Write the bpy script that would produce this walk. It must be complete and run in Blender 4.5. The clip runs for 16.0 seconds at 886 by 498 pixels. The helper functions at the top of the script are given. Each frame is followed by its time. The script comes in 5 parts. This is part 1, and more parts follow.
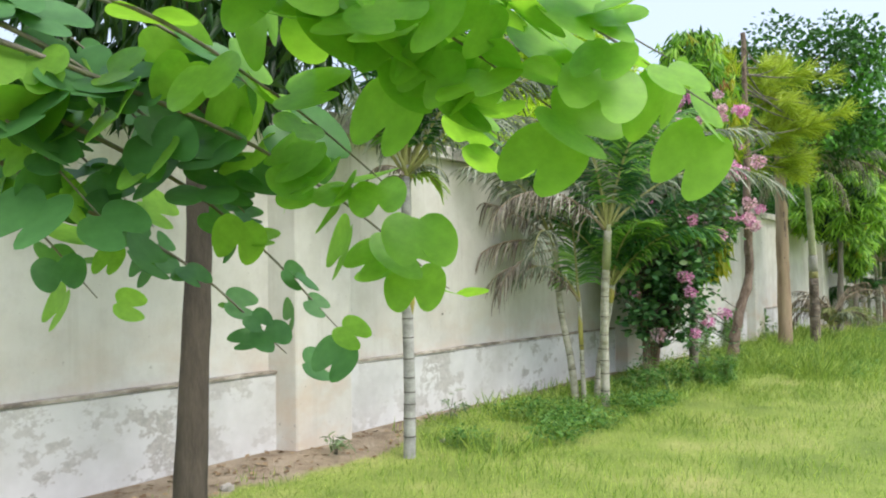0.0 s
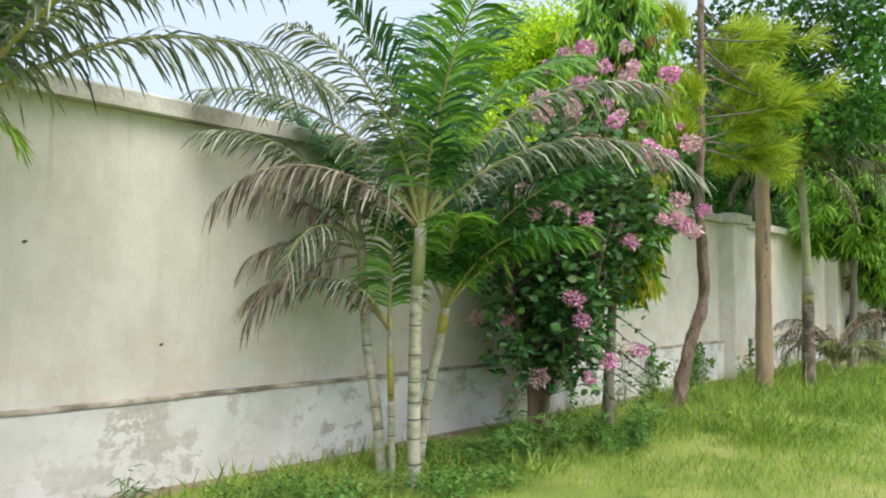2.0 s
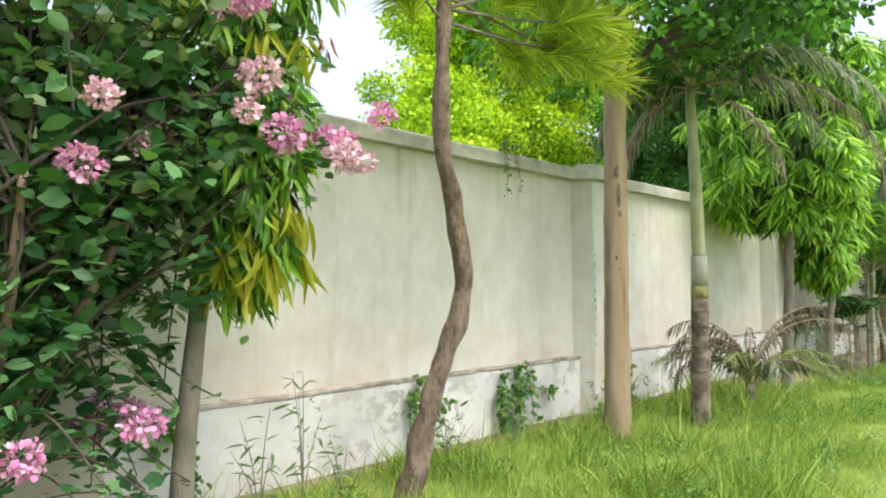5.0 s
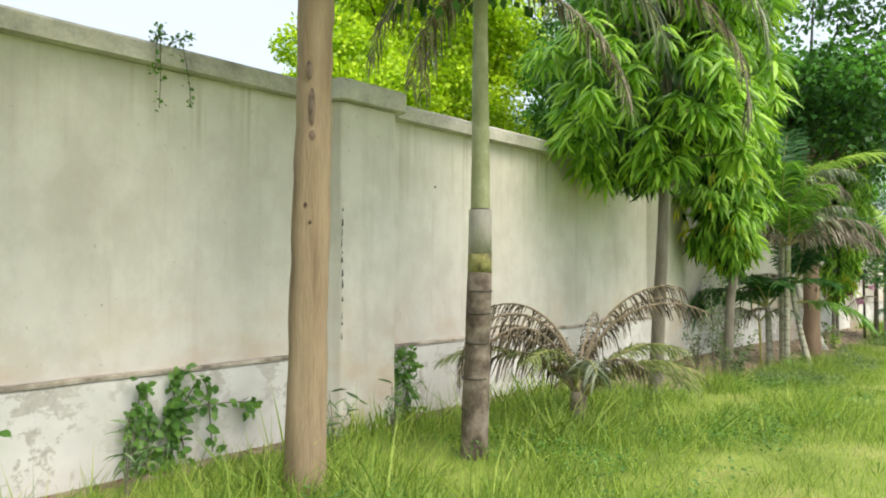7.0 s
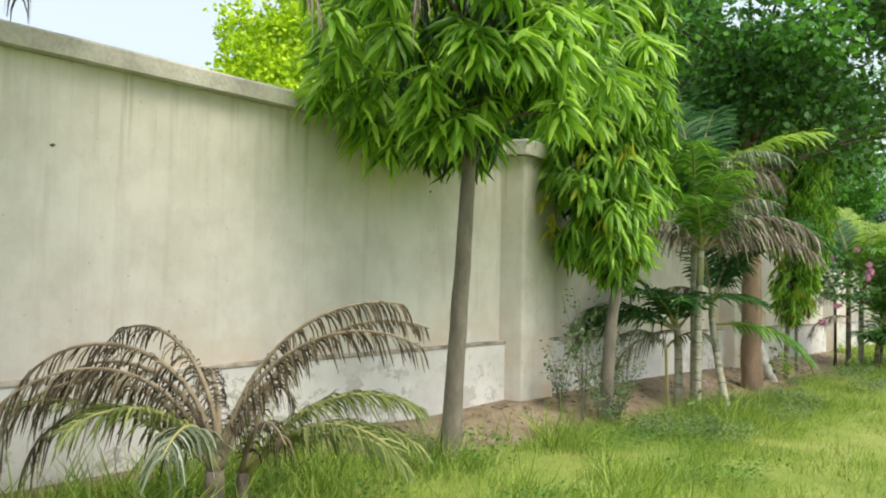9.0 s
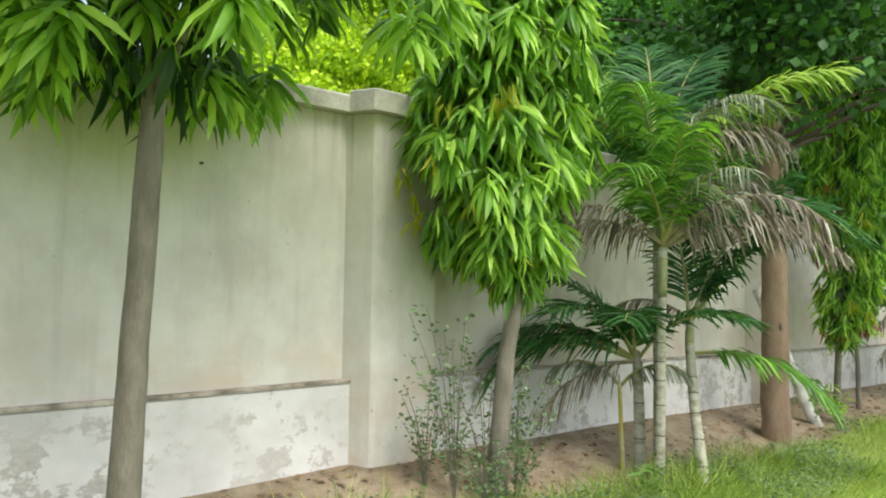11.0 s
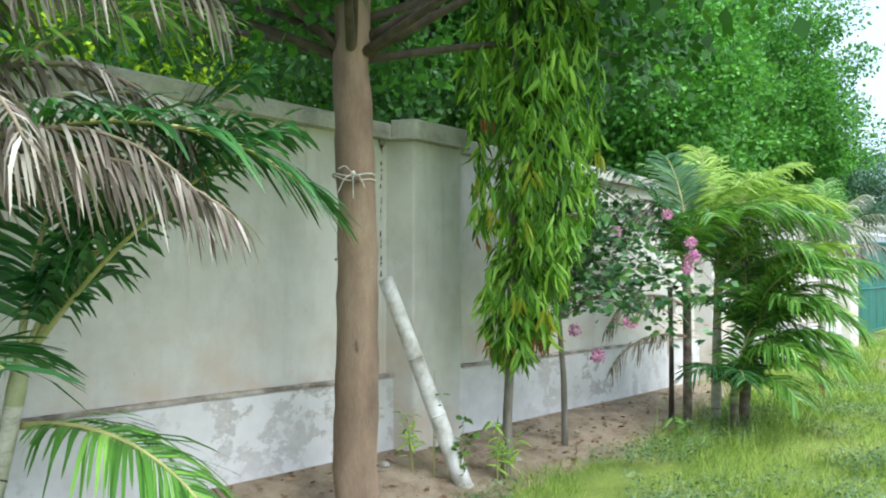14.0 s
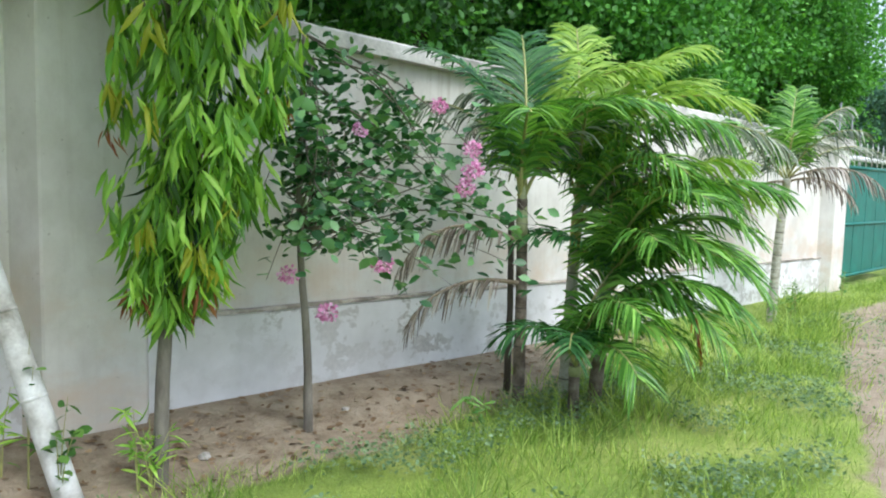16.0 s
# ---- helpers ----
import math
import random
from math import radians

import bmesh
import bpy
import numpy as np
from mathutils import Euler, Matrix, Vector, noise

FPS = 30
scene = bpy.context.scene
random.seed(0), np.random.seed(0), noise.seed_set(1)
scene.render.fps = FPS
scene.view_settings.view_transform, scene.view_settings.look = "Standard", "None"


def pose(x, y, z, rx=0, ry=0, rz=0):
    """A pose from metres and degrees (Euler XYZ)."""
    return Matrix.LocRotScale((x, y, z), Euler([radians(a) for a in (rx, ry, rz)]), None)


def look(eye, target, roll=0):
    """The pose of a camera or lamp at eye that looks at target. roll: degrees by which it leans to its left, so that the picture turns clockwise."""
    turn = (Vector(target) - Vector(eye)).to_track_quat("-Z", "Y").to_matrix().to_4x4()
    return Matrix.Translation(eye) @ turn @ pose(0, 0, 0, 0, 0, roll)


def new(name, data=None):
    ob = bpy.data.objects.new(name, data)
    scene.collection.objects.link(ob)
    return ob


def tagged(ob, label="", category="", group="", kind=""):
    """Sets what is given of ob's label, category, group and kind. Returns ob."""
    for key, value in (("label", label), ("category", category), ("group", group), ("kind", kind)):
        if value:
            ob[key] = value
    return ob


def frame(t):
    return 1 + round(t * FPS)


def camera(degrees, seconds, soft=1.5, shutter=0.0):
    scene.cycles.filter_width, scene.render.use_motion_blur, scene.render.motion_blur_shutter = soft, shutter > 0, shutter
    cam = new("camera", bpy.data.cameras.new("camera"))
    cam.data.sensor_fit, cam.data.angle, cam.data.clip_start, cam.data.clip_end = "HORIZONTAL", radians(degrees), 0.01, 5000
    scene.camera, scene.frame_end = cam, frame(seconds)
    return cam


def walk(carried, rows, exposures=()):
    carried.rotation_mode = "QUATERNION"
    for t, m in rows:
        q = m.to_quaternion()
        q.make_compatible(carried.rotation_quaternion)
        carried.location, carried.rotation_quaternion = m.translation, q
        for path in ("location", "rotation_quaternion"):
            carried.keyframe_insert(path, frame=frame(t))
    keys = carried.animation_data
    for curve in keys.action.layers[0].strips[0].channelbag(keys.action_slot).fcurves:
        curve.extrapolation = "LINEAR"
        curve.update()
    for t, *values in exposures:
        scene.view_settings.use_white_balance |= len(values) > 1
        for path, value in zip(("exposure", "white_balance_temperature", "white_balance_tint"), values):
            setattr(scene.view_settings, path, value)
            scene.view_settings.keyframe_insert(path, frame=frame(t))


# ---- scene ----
cam = camera(61.9, 16.0, soft=2.0)
PATH = [
    (0, (1.5, 0.664, 1.28), (3.047, 1.928, 1.369), -1.0),
    (0.5, (2.335, 0.587, 1.277), (3.877, 1.856, 1.398), -0.8),
    (1, (3.266, 0.509, 1.277), (4.794, 1.793, 1.41), -0.1),
    (1.5, (4.069, 0.484, 1.298), (5.57, 1.8, 1.423), 0.7),
    (2, (4.914, 0.538, 1.318), (6.381, 1.892, 1.441), 0.5),
    (2.5, (5.701, 0.648, 1.309), (7.143, 2.03, 1.418), 0.4),
    (3, (6.586, 0.74, 1.297), (8.013, 2.137, 1.395), -0.1),
    (3.5, (7.428, 0.806, 1.313), (8.855, 2.204, 1.415), -0.3),
    (4, (8.323, 0.876, 1.334), (9.759, 2.263, 1.448), -0.8),
    (4.5, (9.184, 0.948, 1.338), (10.632, 2.321, 1.471), -1.0),
    (5, (10.001, 1.045, 1.335), (11.482, 2.386, 1.446), -0.4),
    (5.2, (10.318, 1.076, 1.331), (11.813, 2.401, 1.425), -0.0),
    (7.3, (13.878, 0.981, 1.236), (15.4, 2.278, 1.293), 0.1),
    (7.5, (14.231, 0.963, 1.242), (15.746, 2.267, 1.319), 0.1),
    (8, (15.161, 0.908, 1.26), (16.658, 2.231, 1.351), 0.5),
    (8.5, (15.947, 0.789, 1.265), (17.429, 2.128, 1.362), 0.9),
    (9, (16.797, 0.725, 1.25), (18.281, 2.064, 1.327), 1.1),
    (9.2, (17.125, 0.726, 1.243), (18.61, 2.065, 1.305), 1.2),
    (11.3, (20.499, 0.92, 1.302), (21.761, 2.468, 1.406), 0.6),
    (11.5, (20.816, 0.957, 1.295), (22.068, 2.513, 1.403), 0.5),
    (12, (21.669, 1.074, 1.238), (22.938, 2.616, 1.356), -0.2),
    (12.5, (22.4, 1.119, 1.263), (23.709, 2.628, 1.357), 0.3),
    (13, (23.189, 1.067, 1.332), (24.561, 2.519, 1.428), -1.0),
    (13.5, (23.968, 0.999, 1.395), (25.385, 2.409, 1.464), -0.3),
    (14, (24.729, 0.897, 1.426), (26.186, 2.266, 1.463), 0.0),
    (14.5, (25.407, 0.774, 1.42), (26.875, 2.133, 1.4), 0.5),
    (15, (26.256, 0.63, 1.395), (27.694, 2.017, 1.309), 1.0),
    (15.5, (26.991, 0.651, 1.384), (28.397, 2.066, 1.236), 1.3),
    (16, (27.773, 0.742, 1.395), (29.165, 2.168, 1.22), 1.4),
]
walk(cam, [(t, look(eye, target, roll)) for t, eye, target, roll in PATH],
     exposures=[(0, 0.6, 6050, 12), (1, 0.52, 6000, 11), (2.5, 0.52, 6400, 10), (4, 0.86, 6450, 9), (5, 0.90, 6350, 10), (7.5, 0.66, 6650, 9), (9, 0.58, 6600, 8), (11.5, 0.82, 6300, 7), (12.2, 0.84, 6200, 7), (13, 0.98, 6050, 7), (14, 0.94, 5600, 8), (16, 0.80, 5600, 9)])

# ---------------------------------------------------------------- light
SUN_EL, SUN_AZ = 57.0, 267.0          # degrees; azimuth counted from +x, anticlockwise
world = bpy.data.worlds.new("hazy_sky")
scene.world = world
world.use_nodes = True
wn = world.node_tree.nodes
sky = wn.new("ShaderNodeTexSky")
sky.sky_type = "NISHITA"
sky.sun_disc = False
sky.sun_elevation = radians(SUN_EL)
sky.sun_rotation = radians(90 - SUN_AZ)
sky.dust_density = 7.0
sky.air_density = 1.2
sky.ozone_density = 1.0
haze = wn.new("ShaderNodeMix")
haze.data_type = "RGBA"
haze.inputs[0].default_value = 0.55
haze.inputs[7].default_value = (4.0, 4.35, 4.75, 1)      # thin bright overcast
world.node_tree.links.new(sky.outputs[0], haze.inputs[6])
world.node_tree.links.new(haze.outputs[2], wn["Background"].inputs[0])
wn["Background"].inputs[1].default_value = 0.19
sun = new("sun", bpy.data.lights.new("sun", "SUN"))
sun.data.energy = 1.35
sun.data.angle = radians(34)
sun.data.color = (1.0, 0.96, 0.88)
sun.matrix_world = look((0, 0, 30), (-math.cos(radians(SUN_EL)) * math.cos(radians(SUN_AZ)),
                                     -math.cos(radians(SUN_EL)) * math.sin(radians(SUN_AZ)), 30 - math.sin(radians(SUN_EL))))

# ---------------------------------------------------------------- materials
def nodes_of(name):
    m = bpy.data.materials.new(name)
    m.use_nodes = True
    n = m.node_tree.nodes
    return m, n, m.node_tree.links, n["Principled BSDF"]


def noise_node(n, l, scale, detail=5.0, stretch=None, rough=0.6):
    tc = n.new("ShaderNodeTexCoord")
    t = n.new("ShaderNodeTexNoise")
    t.inputs["Scale"].default_value = scale
    t.inputs["Detail"].default_value = detail
    t.inputs["Roughness"].default_value = rough
    if stretch:
        mp = n.new("ShaderNodeMapping")
        mp.inputs["Scale"].default_value = stretch
        l.new(tc.outputs["Object"], mp.inputs[0])
        l.new(mp.outputs[0], t.inputs["Vector"])
    else:
        l.new(tc.outputs["Object"], t.inputs["Vector"])
    return t


def ramp(n, l, src, stops):
    r = n.new("ShaderNodeValToRGB")
    while len(r.color_ramp.elements) < len(stops):
        r.color_ramp.elements.new(0.5)
    for e, (p, c) in zip(r.color_ramp.elements, stops):
        e.position = p
        e.color = (*c, 1) if len(c) == 3 else c
    l.new(src, r.inputs[0])
    return r


def mixc(n, l, fac, a, b, mode="MIX"):
    m = n.new("ShaderNodeMix")
    m.data_type = "RGBA"
    m.blend_type = mode
    for sock, v in ((m.inputs[0], fac), (m.inputs[6], a), (m.inputs[7], b)):
        if isinstance(v, bpy.types.NodeSocket):
            l.new(v, sock)
        elif isinstance(v, tuple):
            sock.default_value = (*v, 1)
        else:
            sock.default_value = v
    return m.outputs[2]


def bumped(n, l, bsdf, src, strength, dist=0.01):
    b = n.new("ShaderNodeBump")
    b.inputs["Strength"].default_value = strength
    b.inputs["Distance"].default_value = dist
    l.new(src, b.inputs["Height"])
    l.new(b.outputs[0], bsdf.inputs["Normal"])


def surface(name, stops, scale=6.0, fine=60.0, rough=0.85, bump=0.4, stretch=None, fine_amt=0.25, dist=0.01):
    """Rough natural surface with large blotches and fine grain."""
    m, n, l, b = nodes_of(name)
    big = noise_node(n, l, scale, 5, stretch)
    small = noise_node(n, l, fine, 4, stretch)
    col = ramp(n, l, big.outputs[0], stops).outputs[0]
    g = ramp(n, l, small.outputs[0], [(0.3, (0.55, 0.55, 0.55)), (0.7, (1.2, 1.2, 1.2))]).outputs[0]
    l.new(mixc(n, l, fine_amt, col, g, "MULTIPLY"), b.inputs["Base Color"])
    b.inputs["Roughness"].default_value = rough
    bumped(n, l, b, small.outputs[0], bump, dist)
    return m


def leafy(name, a, b_, c, trans=0.35, rough=0.5, tcol=None):
    """Leaf: colour varies from leaf to leaf, light passes through."""
    m, n, l, b = nodes_of(name)
    geo = n.new("ShaderNodeNewGeometry")
    r = ramp(n, l, geo.outputs["Random Per Island"], [(0.0, a), (0.55, b_), (1.0, c)])
    big = noise_node(n, l, 3.0, 3)
    v = ramp(n, l, big.outputs[0], [(0.3, (0.85, 0.9, 0.85)), (0.7, (1.38, 1.32, 1.3))])
    col = mixc(n, l, 0.7, r.outputs[0], v.outputs[0], "MULTIPLY")
    l.new(col, b.inputs["Base Color"])
    b.inputs["Roughness"].default_value = rough
    b.inputs["Specular IOR Level"].default_value = 0.35
    tr = n.new("ShaderNodeBsdfTranslucent")
    l.new(mixc(n, l, 1.0, col, tcol or (1.5, 1.5, 0.6), "MULTIPLY"), tr.inputs[0])
    mx = n.new("ShaderNodeMixShader")
    mx.inputs[0].default_value = trans * 0.8
    out = n["Material Output"]
    l.new(b.outputs[0], mx.inputs[1])
    l.new(tr.outputs[0], mx.inputs[2])
    l.new(mx.outputs[0], out.inputs[0])
    return m


def plaster_material():
    m, n, l, b = nodes_of("whitewashed_plaster")
    big = noise_node(n, l, 0.9, 5)
    col = ramp(n, l, big.outputs[0], [(0.25, (0.52, 0.50, 0.45)), (0.5, (0.63, 0.62, 0.57)), (0.75, (0.69, 0.68, 0.64))]).outputs[0]
    drips = noise_node(n, l, 5.0, 4, (2.2, 2.2, 0.12))
    d = ramp(n, l, drips.outputs[0], [(0.55, (1, 1, 1)), (0.72, (0.72, 0.70, 0.66))]).outputs[0]
    col = mixc(n, l, 0.3, col, d, "MULTIPLY")
    worn = ramp(n, l, noise_node(n, l, 3.2, 6, (1, 1, .7), .7).outputs[0], [(0.40, (0.86, 0.85, 0.83)), (0.58, (1.05, 1.05, 1.05))]).outputs[0]
    col = mixc(n, l, 0.6, col, worn, "MULTIPLY")
    geo = n.new("ShaderNodeNewGeometry")
    sep = n.new("ShaderNodeSeparateXYZ")
    l.new(geo.outputs["Position"], sep.inputs[0])
    top = n.new("ShaderNodeMapRange")
    top.inputs[1].default_value, top.inputs[2].default_value = 1.75, 2.55
    l.new(sep.outputs[2], top.inputs[0])
    runs = noise_node(n, l, 4.0, 5, (2.6, 2.6, 0.10))
    rm = ramp(n, l, runs.outputs[0], [(0.54, (0, 0, 0)), (0.68, (0.85, 0.85, 0.85))]).outputs[0]
    zone = ramp(n, l, noise_node(n, l, 0.7, 3).outputs[0], [(0.40, (0.1, 0.1, 0.1)), (0.60, (1, 1, 1))]).outputs[0]
    rm = mixc(n, l, 1.0, rm, zone, "MULTIPLY")
    col = mixc(n, l, mixc(n, l, 1.0, rm, top.outputs[0], "MULTIPLY"), col, (0.40, 0.37, 0.29))
    low = n.new("ShaderNodeMapRange")
    low.inputs[1].default_value, low.inputs[2].default_value = 1.15, 0.5
    l.new(sep.outputs[2], low.inputs[0])
    sm = ramp(n, l, noise_node(n, l, 2.2, 5, (1, 1, 1.6)).outputs[0], [(0.42, (0, 0, 0)), (0.66, (0.75, 0.75, 0.75))]).outputs[0]
    col = mixc(n, l, mixc(n, l, 1.0, sm, low.outputs[0], "MULTIPLY"), col, (0.56, 0.45, 0.34))
    spots = noise_node(n, l, 22.0, 2)
    s = ramp(n, l, spots.outputs[0], [(0.70, (1, 1, 1)), (0.78, (0.45, 0.42, 0.38))]).outputs[0]
    col = mixc(n, l, 0.5, col, s, "MULTIPLY")
    l.new(col, b.inputs["Base Color"])
    b.inputs["Roughness"].default_value = 0.9
    fine = noise_node(n, l, 45.0, 6)
    bumped(n, l, b, fine.outputs[0], 0.22, 0.006)
    return m


def plinth_material():
    m, n, l, b = nodes_of("peeling_whitewash")
    pat = noise_node(n, l, 4.5, 8, (1, 1, 1.3), 0.68)
    grime = noise_node(n, l, 1.6, 5)
    white = ramp(n, l, grime.outputs[0], [(0.3, (0.52, 0.52, 0.50)), (0.65, (0.73, 0.73, 0.72))]).outputs[0]
    bare = ramp(n, l, noise_node(n, l, 30.0, 3).outputs[0], [(0.3, (0.33, 0.32, 0.29)), (0.7, (0.50, 0.48, 0.44))]).outputs[0]
    mask = ramp(n, l, pat.outputs[0], [(0.52, (0, 0, 0)), (0.56, (1, 1, 1))]).outputs[0]
    zone = ramp(n, l, noise_node(n, l, 0.8, 2).outputs[0], [(0.35, (0.1, 0.1, 0.1)), (0.6, (0.9, 0.9, 0.9))]).outputs[0]
    l.new(mixc(n, l, mixc(n, l, 1.0, mask, zone, "MULTIPLY"), white, bare), b.inputs["Base Color"])
    b.inputs["Roughness"].default_value = 0.92
    bumped(n, l, b, pat.outputs[0], 0.35, 0.008)
    return m


PLASTER = plaster_material()
PLINTH = plinth_material()
COPING = surface("weathered_coping", [(0.3, (0.27, 0.26, 0.23)), (0.5, (0.50, 0.49, 0.44)), (0.72, (0.66, 0.65, 0.60))], 2.5, 40, 0.9, 0.5)
LEDGE = surface("dirty_ledge", [(0.38, (0.17, 0.15, 0.12)), (0.5, (0.36, 0.32, 0.26)), (0.65, (0.55, 0.51, 0.44))], 5.0, 50, 0.95, 0.5)
DARK = surface("dark_stain", [(0.3, (0.05, 0.04, 0.035)), (0.7, (0.12, 0.10, 0.08))], 20, 80, 0.95, 0.2)
BARK_DARK = surface("dark_bark", [(0.3, (0.045, 0.036, 0.028)), (0.7, (0.12, 0.098, 0.075))], 9, 70, 0.95, 0.8, (1, 1, 0.3))
BARK_GREY = surface("grey_bark", [(0.3, (0.13, 0.115, 0.09)), (0.7, (0.27, 0.245, 0.20))], 9, 70, 0.95, 0.8, (1, 1, 0.35))
BARK_PALE = surface("pale_bark", [(0.3, (0.26, 0.25, 0.20)), (0.7, (0.42, 0.41, 0.35))], 7, 60, 0.9, 0.5, (1, 1, 0.4))
BARK_TAN = surface("tan_bark", [(0.25, (0.17, 0.115, 0.07)), (0.42, (0.30, 0.22, 0.14)), (0.6, (0.36, 0.275, 0.18)), (0.8, (0.44, 0.35, 0.24))], 7, 60, 0.9, 0.9, (1.5, 1.5, 0.18))
BARK_PINE = surface("flaky_pine_bark", [(0.3, (0.075, 0.05, 0.036)), (0.5, (0.20, 0.145, 0.11)), (0.75, (0.30, 0.235, 0.19))], 16, 45, 0.95, 1.0, (1, 1, 0.55), 0.4, 0.02)
BARK_BROWN = surface("brown_smooth_bark", [(0.28, (0.15, 0.10, 0.07)), (0.5, (0.25, 0.175, 0.12)), (0.72, (0.36, 0.27, 0.19))], 4, 60, 0.9, 0.5, (1, 1, 0.4))
STEM = surface("palm_stem", [(0.3, (0.20, 0.20, 0.13)), (0.5, (0.42, 0.41, 0.32)), (0.8, (0.58, 0.57, 0.49))], 9, 60, 0.8, 0.35, (1, 1, 2.0))
STEM_ASH = surface("ash_grey_palm_stem", [(0.3, (0.20, 0.20, 0.18)), (0.5, (0.36, 0.36, 0.34)), (0.8, (0.52, 0.52, 0.49))], 7, 60, 0.85, 0.4, (1, 1, 1.6))
STEM_GREEN = surface("green_palm_stem", [(0.3, (0.19, 0.22, 0.08)), (0.55, (0.34, 0.36, 0.19)), (0.8, (0.50, 0.51, 0.36))], 4, 60, 0.6, 0.25, (1, 1, 0.7))
STEM_BROWN = surface("brown_palm_stem", [(0.32, (0.055, 0.042, 0.03)), (0.5, (0.15, 0.12, 0.09)), (0.72, (0.30, 0.26, 0.21))], 9, 60, 0.9, 0.5)
SHEATH = surface("yellow_leaf_sheath", [(0.3, (0.36, 0.30, 0.05)), (0.7, (0.45, 0.42, 0.12))], 5, 50, 0.5, 0.2, (1, 1, 0.3))
SHEATH_OLD = surface("old_leaf_base", [(0.35, (0.11, 0.09, 0.05)), (0.5, (0.26, 0.25, 0.08)), (0.7, (0.36, 0.35, 0.18))], 12, 60, 0.8, 0.4)
SCAR = surface("leaf_scar", [(0.3, (0.035, 0.03, 0.025)), (0.7, (0.12, 0.11, 0.09))], 20, 60, 0.9, 0.2)
RACHIS = surface("frond_rib", [(0.3, (0.26, 0.28, 0.08)), (0.7, (0.42, 0.40, 0.16))], 8, 60, 0.6, 0.2)
RACHIS_DRY = surface("dry_frond_rib", [(0.3, (0.20, 0.15, 0.09)), (0.7, (0.36, 0.30, 0.21))], 8, 60, 0.8, 0.2)
FROND = leafy("green_frond", (0.04, 0.115, 0.02), (0.12, 0.285, 0.045), (0.29, 0.52, 0.10), 0.34, 0.36)
FROND_DARK = leafy("deep_green_frond", (0.017, 0.065, 0.019), (0.037, 0.133, 0.031), (0.081, 0.218, 0.054), 0.25)
FROND_GREY = leafy("dusty_frond", (0.055, 0.085, 0.05), (0.20, 0.235, 0.165), (0.50, 0.53, 0.45), 0.25, 0.7, (1.1, 1.1, 0.8))
FROND_OLIVE = leafy("olive_frond", (0.06, 0.085, 0.025), (0.15, 0.20, 0.055), (0.32, 0.36, 0.14), 0.25)
FROND_DRY = leafy("dry_frond", (0.07, 0.055, 0.042), (0.25, 0.215, 0.18), (0.56, 0.52, 0.46), 0.2, 0.8, (1.0, 0.9, 0.7))
FROND_LIME = leafy("lime_frond", (0.14, 0.26, 0.03), (0.25, 0.40, 0.06), (0.38, 0.52, 0.11), 0.4)
FROND_BROWN = leafy("curled_brown_frond", (0.035, 0.028, 0.018), (0.09, 0.07, 0.045), (0.26, 0.22, 0.15), 0.1, 0.85, (1.0, 0.9, 0.7))
FROND_RED = leafy("red_brown_frond", (0.20, 0.035, 0.012), (0.30, 0.06, 0.02), (0.36, 0.10, 0.03), 0.2)
LANCE = leafy("lance_leaf", (0.06, 0.15, 0.018), (0.21, 0.41, 0.055), (0.44, 0.66, 0.12), 0.5, 0.34)
# own leaf colour of the first mast tree; elsewhere painted shade inside the crowns
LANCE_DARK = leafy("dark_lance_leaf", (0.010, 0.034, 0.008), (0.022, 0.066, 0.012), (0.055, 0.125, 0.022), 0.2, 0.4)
LANCE_OLIVE = leafy("olive_lance_leaf", (0.045, 0.11, 0.016), (0.14, 0.33, 0.04), (0.36, 0.58, 0.08), 0.42, 0.34)
LANCE_YELLOW = leafy("yellowing_leaf", (0.24, 0.28, 0.02), (0.35, 0.38, 0.03), (0.42, 0.40, 0.05), 0.4, 0.45)
LANCE_RUST = leafy("rusty_dead_leaf", (0.16, 0.05, 0.02), (0.24, 0.085, 0.035), (0.30, 0.15, 0.06), 0.15, 0.8)
OVAL_DARK = leafy("dark_oval_leaf", (0.018, 0.065, 0.022), (0.055, 0.16, 0.05), (0.21, 0.40, 0.17), 0.3, 0.36)
OVAL_OLIVE = leafy("pale_oval_leaf", (0.06, 0.11, 0.05), (0.16, 0.25, 0.12), (0.34, 0.44, 0.25), 0.25, 0.5)
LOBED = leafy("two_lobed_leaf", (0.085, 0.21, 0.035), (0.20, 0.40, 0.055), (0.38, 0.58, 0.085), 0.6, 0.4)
# darker copy of LOBED: the shade on the left-hand branches is in its colour
LOBED_DARK = leafy("shade_toned_lobed_leaf", (0.042, 0.132, 0.042), (0.077, 0.206, 0.063), (0.126, 0.279, 0.084), 0.35, 0.45)
NEEDLE = leafy("pine_needle", (0.154, 0.224, 0.017), (0.336, 0.454, 0.034), (0.538, 0.622, 0.067), 0.35, 0.5)
FINE_DARK = leafy("fine_dark_foliage", (0.018, 0.062, 0.012), (0.036, 0.113, 0.021), (0.075, 0.195, 0.035), 0.3, 0.55)
FINE_MID = leafy("fine_green_foliage", (0.042, 0.138, 0.022), (0.085, 0.250, 0.038), (0.16, 0.40, 0.062), 0.36, 0.55)
FINE_LIME = leafy("yellow_green_foliage", (0.169, 0.286, 0.016), (0.374, 0.538, 0.026), (0.624, 0.780, 0.047), 0.4, 0.55)
# bluish green with the haze of distance painted into the leaf colour
FINE_BLUE = leafy("haze_tinted_foliage", (0.05, 0.12, 0.09), (0.08, 0.17, 0.12), (0.12, 0.22, 0.15), 0.25, 0.7)
PETAL = leafy("pink_petal", (0.56, 0.19, 0.40), (0.72, 0.34, 0.58), (0.82, 0.56, 0.74), 0.3, 0.6, (1.1, 0.9, 1.0))
